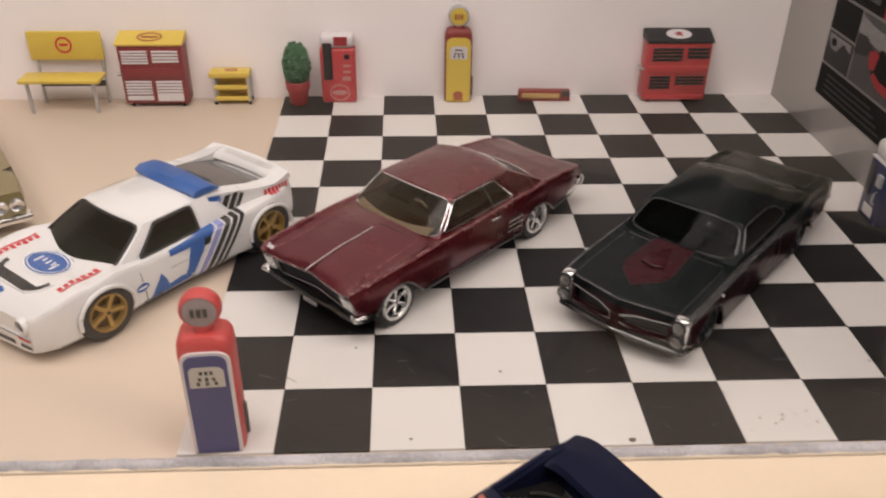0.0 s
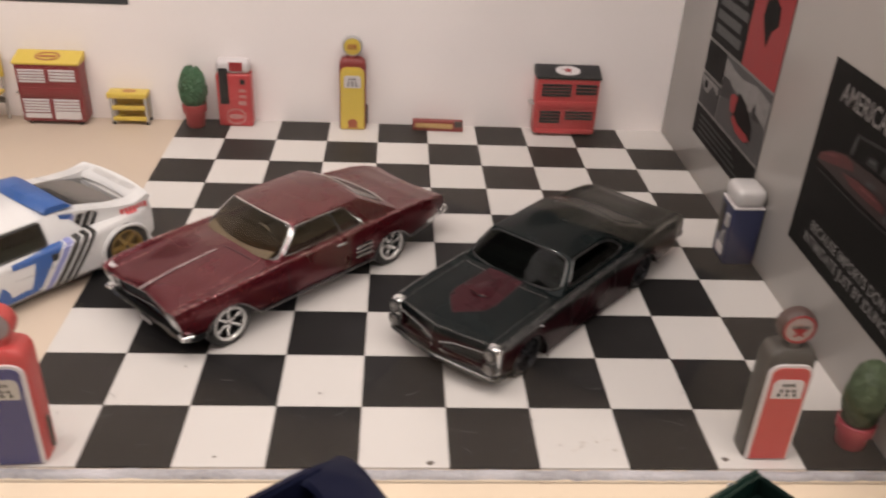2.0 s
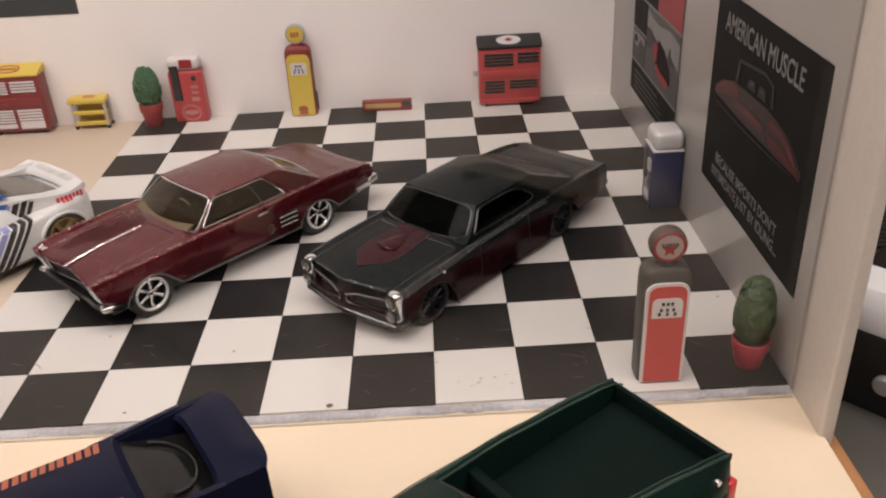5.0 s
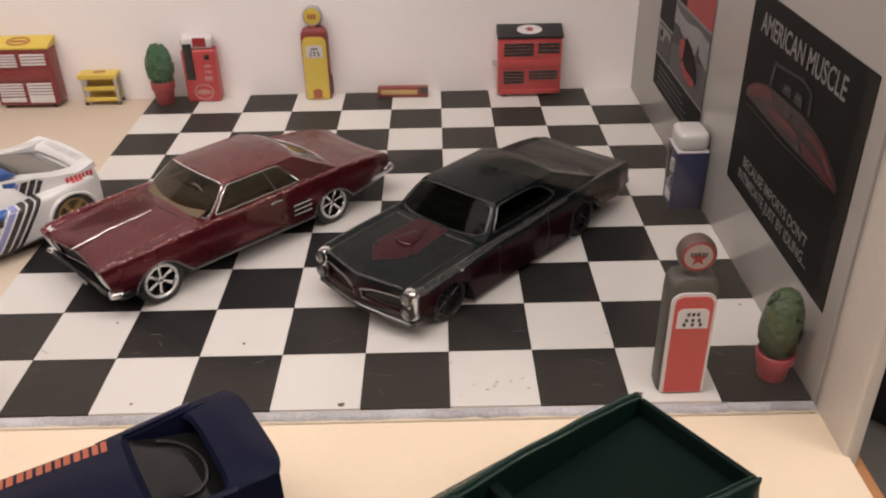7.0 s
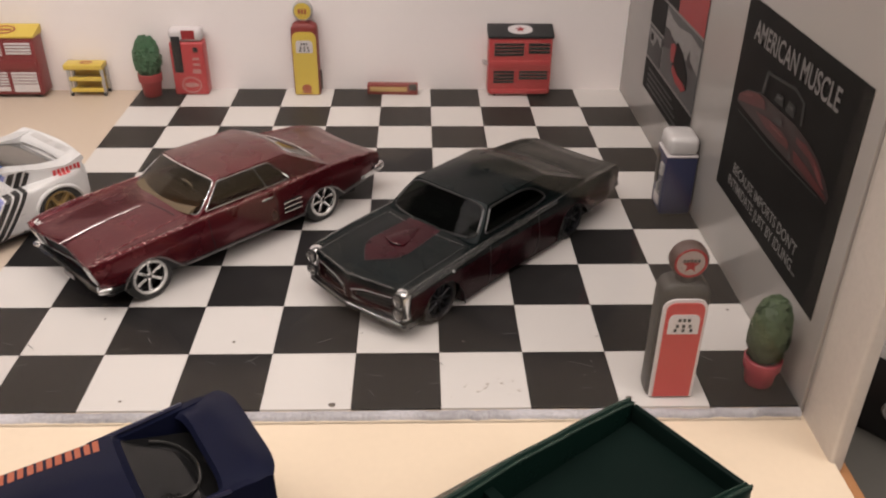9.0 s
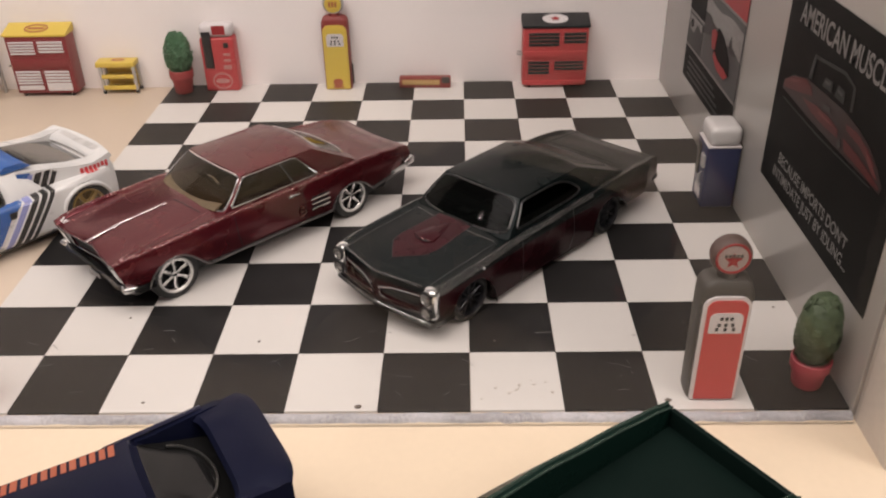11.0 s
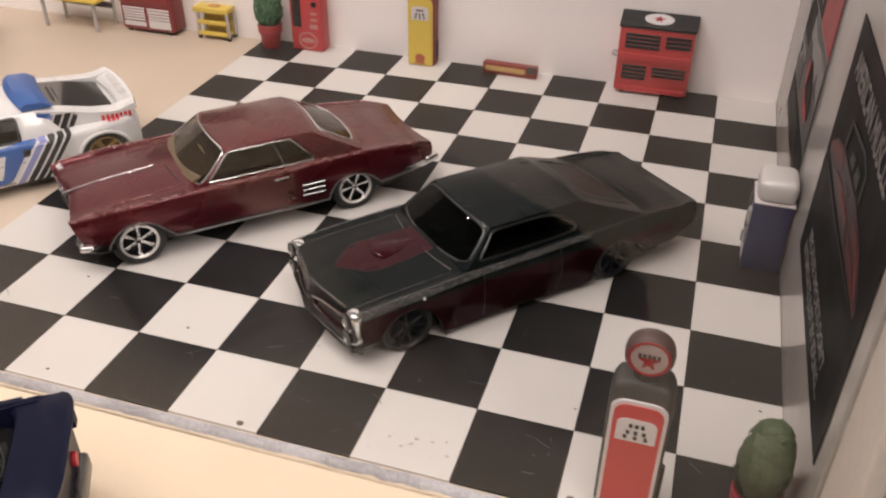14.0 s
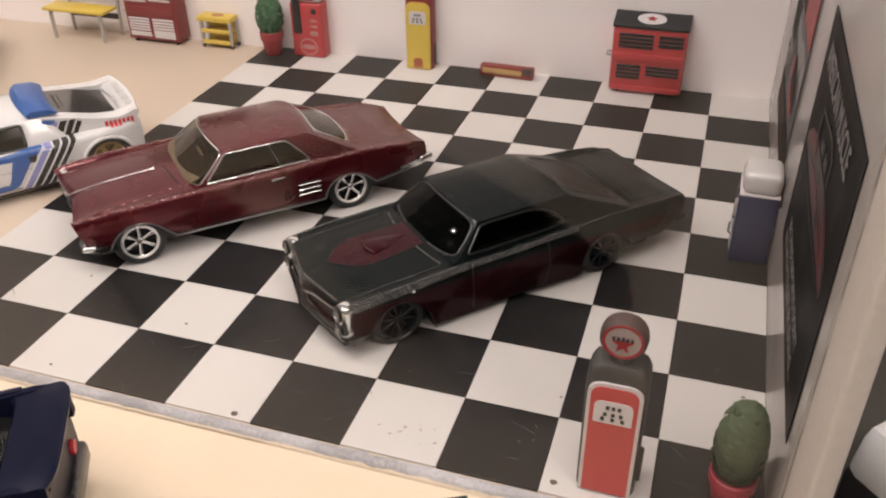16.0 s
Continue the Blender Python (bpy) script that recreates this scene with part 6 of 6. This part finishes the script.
# ---- posters ----
def words(text, mat, parent, x, z, width, cap):
    """A line of lettering of a given width and height of its capitals."""
    cu = bpy.data.curves.new("lettering", "FONT")
    cu.body, cu.size, cu.align_x, cu.extrude, cu.offset = text, U, "CENTER", 0.001 * U, 0.012 * U
    ob = new("lettering", cu)
    bpy.context.view_layer.update()
    me = bpy.data.meshes.new_from_object(ob.evaluated_get(bpy.context.evaluated_depsgraph_get()))
    bpy.data.objects.remove(ob)
    me.materials.append(mat)
    xs = [v.co.x for v in me.vertices]
    t = new("lettering", me)
    t.parent = parent
    t.matrix_basis = Matrix.Translation((x * U, -0.014 * U, z * U)) @ Matrix.Rotation(radians(90), 4, "X") @ Matrix.Diagonal((width * U / (max(xs) - min(xs)), cap / 0.7, 1, 1))
    return t


muscle_poster = thing("poster", "black poster with pale lettering and a red car picture", "poster", 9.985, -8.06, 1.0, -90)
part("sheet", flat(bmesh.new(), rect(-1.7, 1.72, 0.0, 2.62)), POSTER_BLACK, muscle_poster)
words("AMERICAN MUSCLE", POSTER_TEXT, muscle_poster, -0.06, 2.17, 2.5, 0.25)
words("BECAUSE IMPORTS DON'T", POSTER_TEXT, muscle_poster, -0.04, 0.41, 2.2, 0.14)
words("INTIMIDATE JUST BY IDLING...", POSTER_TEXT, muscle_poster, -0.04, 0.20, 2.4, 0.14)
POSTER_CAR = material("poster_car_red", (0.075, 0.009, 0.010), 0.4, stain=0.5, grain=0.4, scale=5)
POSTER_CLOUD = material("poster_pale_grey", (0.22, 0.21, 0.205), 0.4, stain=0.7, grain=0.5, scale=14, spec=0.15)
POSTER_PINK = material("poster_car_gloss", (0.13, 0.035, 0.035), 0.4, stain=0.3)
POSTER_DEEP = material("poster_car_shade", (0.014, 0.005, 0.005), 0.4, stain=0.4)


def picture(name, mat, parent, y, *shapes):
    bm = bmesh.new()
    for pts in shapes:
        flat(bm, pts, y, 0.004)
    return part(name, bm, mat, parent)


# the printed car: a long low shape with its dark glass and engine above, bright hood and lamp
picture("car_picture", POSTER_DEEP, muscle_poster, -0.006, [(-1.47, 1.28), (-1.45, 1.40), (-1.2, 1.54), (-0.8, 1.64), (0.3, 1.68), (0.72, 1.64), (1.0, 1.58), (1.26, 1.46), (1.43, 1.34), (1.41, 1.25), (1.2, 1.26), (0.3, 1.25), (-0.5, 1.25), (-1.1, 1.27)])
picture("car_side", POSTER_CAR, muscle_poster, -0.011, [(-1.46, 1.31), (-1.44, 1.40), (-1.18, 1.53), (-0.82, 1.62), (-0.62, 1.60), (-0.55, 1.52), (-0.9, 1.43), (-1.2, 1.36)], [(-0.80, 1.40), (-0.4, 1.46), (0.0, 1.47), (0.26, 1.44), (0.28, 1.36), (-0.1, 1.34), (-0.5, 1.34)], [(0.42, 1.58), (0.7, 1.60), (0.98, 1.55), (1.2, 1.45), (1.1, 1.42), (0.8, 1.50), (0.45, 1.52)], [(0.42, 1.42), (0.8, 1.40), (1.1, 1.36), (1.38, 1.31), (1.36, 1.27), (1.0, 1.29), (0.5, 1.31)])
picture("car_gloss", POSTER_PINK, muscle_poster, -0.016, [(-1.36, 1.42), (-1.16, 1.505), (-0.95, 1.55), (-1.1, 1.48)], [(0.98, 1.53), (1.14, 1.46), (1.32, 1.36), (1.2, 1.37), (1.04, 1.44)], [(-0.3, 1.43), (0.1, 1.44), (0.1, 1.42), (-0.3, 1.41)])
picture("engine_picture", POSTER_MID, muscle_poster, -0.013, [(-0.76, 1.66), (-0.69, 1.97), (-0.62, 1.98), (-0.66, 1.68)], [(-0.64, 1.97), (0.15, 2.06), (0.46, 1.99), (0.46, 1.96), (0.15, 2.02), (-0.64, 1.93)], [(0.40, 1.98), (0.46, 1.98), (0.50, 1.74), (0.44, 1.72)], [(-0.35, 1.72), (-0.3, 1.83), (-0.1, 1.85), (-0.08, 1.73)], [(0.0, 1.73), (0.05, 1.87), (0.24, 1.86), (0.26, 1.73)])
picture("chrome_picture", POSTER_GREY, muscle_poster, -0.018, [(-0.72, 1.72), (-0.68, 1.93), (-0.65, 1.93), (-0.68, 1.72)], [(-0.28, 1.80), (-0.14, 1.82), (-0.14, 1.79), (-0.28, 1.77)], [(0.06, 1.83), (0.2, 1.83), (0.2, 1.80), (0.06, 1.80)], [(-0.2, 1.56), (0.0, 1.58), (0.0, 1.53), (-0.2, 1.51)], [(0.31, 1.32), (0.36, 1.38), (0.41, 1.32), (0.36, 1.27)])
picture("ground_line", POSTER_MID, muscle_poster, -0.013, [(-1.38, 1.20), (-0.2, 1.19), (1.22, 1.24), (1.22, 1.225), (-0.2, 1.17), (-1.38, 1.185)])

collage = thing("poster", "collage poster of grey photographs with a red panel", "poster", 9.985, -3.33, 0.78, -90)
part("sheet", flat(bmesh.new(), rect(-1.5, 1.52, 0.0, 3.6)), POSTER_TEXT, collage)
for x0, x1, z0, z1, mt in ((-1.5, 1.52, 0.0, 0.55, POSTER_BLACK), (-1.5, -0.55, 0.6, 1.15, POSTER_MID), (-1.5, -0.55, 1.2, 1.75, POSTER_BLACK), (-0.5, 1.52, 0.6, 1.75, POSTER_GREY), (-1.5, 0.1, 1.8, 3.6, POSTER_BLACK), (0.1, 1.52, 1.8, 3.6, POSTER_RED)):
    part("photo", flat(bmesh.new(), rect(x0, x1, z0, z1), -0.006), mt, collage)
picture("sky_picture", POSTER_CLOUD, collage, -0.011, [(-0.5, 1.42), (-0.1, 1.36), (0.3, 1.32), (0.7, 1.22), (1.1, 1.3), (1.52, 1.2), (1.52, 1.62), (0.9, 1.68), (0.3, 1.6), (-0.1, 1.62), (-0.5, 1.7)])
picture("hill_picture", POSTER_MID, collage, -0.015, [(-0.5, 1.40), (-0.2, 1.42), (0.1, 1.28), (-0.1, 1.12), (-0.5, 1.05)], [(0.9, 1.3), (1.0, 1.44), (1.06, 1.3), (1.3, 1.22), (1.0, 1.18)])
picture("car_picture", POSTER_BLACK, collage, -0.019, [(0.2, 0.92), (0.15, 1.2), (0.35, 1.38), (0.7, 1.3), (1.05, 1.05), (1.1, 0.85), (0.9, 0.78), (0.5, 0.82)])
picture("stripe_picture", POSTER_RED, collage, -0.023, [(0.02, 1.12), (0.0, 1.24), (0.15, 1.3), (0.3, 1.28), (0.26, 1.0), (0.1, 0.98)], [(0.2, 0.88), (0.26, 0.98), (0.5, 0.9), (0.9, 0.88), (1.08, 0.84), (0.9, 0.74), (0.5, 0.76)])
picture("wheel_picture", POSTER_CLOUD, collage, -0.012, [(-1.45, 1.12), (-0.62, 1.12), (-0.62, 0.98), (-0.9, 1.06), (-1.1, 0.86), (-1.3, 0.88), (-1.4, 0.98)])
picture("hub_picture", POSTER_BLACK, collage, -0.018, disc_pts(-1.22, 1.0, 0.09, 0.07))
pic = bmesh.new()
flat(pic, [(0.55, 2.7), (0.6, 2.95), (0.85, 3.05), (1.1, 2.95), (1.15, 2.7), (0.95, 2.55), (0.85, 2.3), (0.7, 2.5)], -0.012)
part("emblem", pic, POSTER_BLACK, collage)
pic = bmesh.new()
for k, (a, b) in enumerate(((-1.3, -0.1), (-1.35, -0.2), (-1.3, 0.0), (-1.35, -0.15), (-1.3, -0.3))):
    flat(pic, rect(a, b, 1.95 + 0.24 * k, 2.1 + 0.24 * k), -0.012)
part("title_bars", pic, POSTER_GREY, collage, "pale unreadable title bars")
pic = bmesh.new()
for k in range(4):
    flat(pic, rect(-1.2, 0.9 - 0.15 * k, 0.1 + 0.1 * k, 0.14 + 0.1 * k), -0.012)
part("text_bars", pic, POSTER_MID, collage)

left_poster = thing("poster", "dark poster with pale outlined lettering on the back wall", "poster", -2.48, -0.012, 2.3)
part("sheet", flat(bmesh.new(), rect(-1.66, 1.66, 0.0, 2.4)), material("poster_slate", (0.045, 0.05, 0.055), 0.4, stain=0.2), left_poster)
pic = bmesh.new()
rnd = random.Random(5)
x = -1.6
while x < 1.4:
    w = rnd.choice((0.14, 0.2, 0.26, 0.34))
    for r in (rect(x, x + w, 0.33, 0.36), rect(x, x + w, 0.5, 0.53), rect(x, x + 0.03, 0.36, 0.5), rect(x + w - 0.03, x + w, 0.36, 0.5)):
        flat(pic, r, -0.008)
    x += w + 0.06
part("outline_bars", pic, POSTER_TEXT, left_poster, "pale outlined bars")
right_poster = thing("poster", "black poster high on the back wall", "poster", 8.03, -0.012, 3.07)
part("sheet", flat(bmesh.new(), rect(-1.33, 1.33, 0.0, 1.9)), POSTER_BLACK, right_poster)

# ---- beyond the side wall ----
rail = part("table_rail", box(bmesh.new(), 10.10, 10.31, -24, 2, -0.615, -0.22, 0.05), BROWN_WOOD)
tagged(rail, "brown varnished wooden rail beside the shelf", "wooden rail", kind="structure")
kit = thing("black_case", "black case with a white cover and a grey knob", "case", 10.66, -9.40, -0.62, -47)
part("body", box(bmesh.new(), -0.12, 2.4, 0.0, 1.6, 0.0, 1.06, 0.06, 3), BLACK_PLASTIC, kit)
cover = part("cover", loft(bmesh.new(), [[(x, 0.02 + e, 1.04), (x, 0.0 + e, 1.10), (x, 0.07 + e, 1.46 - e), (x, 0.14 + e, 1.53 - e), (x, 0.62 - e, 1.56 - e), (x, 0.62 - e, 1.04)] for x, e in ((-0.12, 0.10), (-0.08, 0.03), (0.0, 0.0), (2.3, 0.0), (2.36, 0.03), (2.4, 0.10))]), WHITE_PLASTIC, kit, "glossy white front cover")
part("window", lathe(bmesh.new(), [(0.34, -0.03), (0.36, 0.03), (0.30, 0.05), (0.28, 0.03), (0, 0.03)], 32, Matrix.Translation((1.16, 0.03, 1.32)) @ Matrix.Rotation(radians(-24), 4, "Y") @ Matrix.Diagonal((1.4, 1, 0.5, 1)) @ Matrix.Rotation(radians(90), 4, "X")), BLACK_PLASTIC, cover, "black oval window")
knob = part("knob", lathe(bmesh.new(), [(0.13, 0), (0.13, 0.05), (0.10, 0.08), (0, 0.085)], 24, Matrix.Translation((0.74, 0.0, 0.46)) @ Matrix.Rotation(radians(90), 4, "X")), SILVER, kit)
part("back_block", box(bmesh.new(), 0.0, 2.36, 0.64, 1.6, 1.05, 1.5, 0.08, 3), BLACK_PLASTIC, kit)
speaker = thing("speaker", "black loudspeaker with a ribbed mesh front", "speaker", 14.9, -5.62, -0.62)
part("body", box(bmesh.new(), -2.17, 2.17, -0.5, 1.67, 0.0, 2.46, 0.1), BLACK_PLASTIC, speaker)
for k in range(30):
    part("mesh_rib", box(bmesh.new(), -2.08, 2.08, -0.55, -0.5, 0.08 + 0.075 * k, 0.12 + 0.075 * k), CHARCOAL, speaker)
tagged(part("wall_room", box(bmesh.new(), -60, 60, 40, 41, -9, 60), BROWN_WOOD), "brown wall far behind the display", "wall", kind="structure")

pane_mat = thin_glass("clear_acrylic", (0.985, 0.985, 0.98), 0.02, 0.016)
pane = part("front_pane", box(bmesh.new(), -14, 10.0, -10.18, -10.145, -0.06, 12), pane_mat)
pane.visible_shadow = False
tagged(pane, "clear acrylic pane standing along the front edge", "glass pane", kind="structure")


# ---- floor squares ----
tile_meshes = []
for mat in (BLACK_TILE, WHITE_TILE):
    proto = part("tile", box(bmesh.new(), 0.002, 0.998, 0.002, 0.998, -0.03, 0.0, 0.002, 1), mat, floor)
    tile_meshes.append(proto)
for c in range(10):
    for r in range(10):
        me = tile_meshes[(c + r) % 2].data
        ob = new("tile", me)
        ob.parent = floor
        ob.matrix_basis = place(c, -r - 1)
for proto in tile_meshes:
    bpy.data.objects.remove(proto)

# dirt and scratches on the printed sheet
SPECK = material("dark_dirt", (0.12, 0.10, 0.085), 0.9)
PALE_DIRT = material("pale_dirt", (0.46, 0.41, 0.37), 0.9)
SCRATCH = material("pale_scratch", (0.12, 0.115, 0.11), 0.7, stain=0.4)
rnd = random.Random(21)
specks = [(4.79, -9.93), (8.12, -9.86), (1.9, -9.6), (5.05, -8.6), (7.9, -9.8), (6.42, -9.72), (6.52, -9.66), (6.3, -9.6), (9.6, -0.55), (3.3, -3.4)] + [(rnd.uniform(0.2, 9.8), rnd.uniform(-9.95, -7.5)) for k in range(22)] + [(rnd.uniform(6.1, 6.9), rnd.uniform(-9.85, -9.5)) for k in range(16)]
for k, (x, y) in enumerate(specks):
    r = 0.035 if k < 2 else rnd.uniform(0.006, 0.02)
    bm = lathe(bmesh.new(), [(r, 0.0), (r * 0.8, r * 0.35), (0.0, r * 0.5)], 7)
    for v in bm.verts:
        v.co.x *= rnd.uniform(0.7, 1.5)
        v.co.y *= rnd.uniform(0.6, 1.1)
    part("dirt_speck", bm, PALE_DIRT if 6.1 < x < 6.9 and y < -9.45 else SPECK, floor, at=place(x, y, 0.0005))
for k in range(54):
    x, y = rnd.uniform(0.4, 9.6), rnd.uniform(-9.95, -8.3)
    if (math.floor(x) + math.floor(-y)) % 2:
        continue
    a, n, bend = rnd.uniform(-0.9, 0.7), 7, rnd.uniform(-0.4, 0.4)
    ln = rnd.uniform(0.05, 0.22)
    pts = [(x + ln * i / n * math.cos(a + bend * i / n), y + ln * i / n * math.sin(a + bend * i / n), 0.002) for i in range(n + 1)]
    part("scratch", tube(bmesh.new(), pts, rnd.uniform(0.002, 0.0045), 4), SCRATCH, floor)
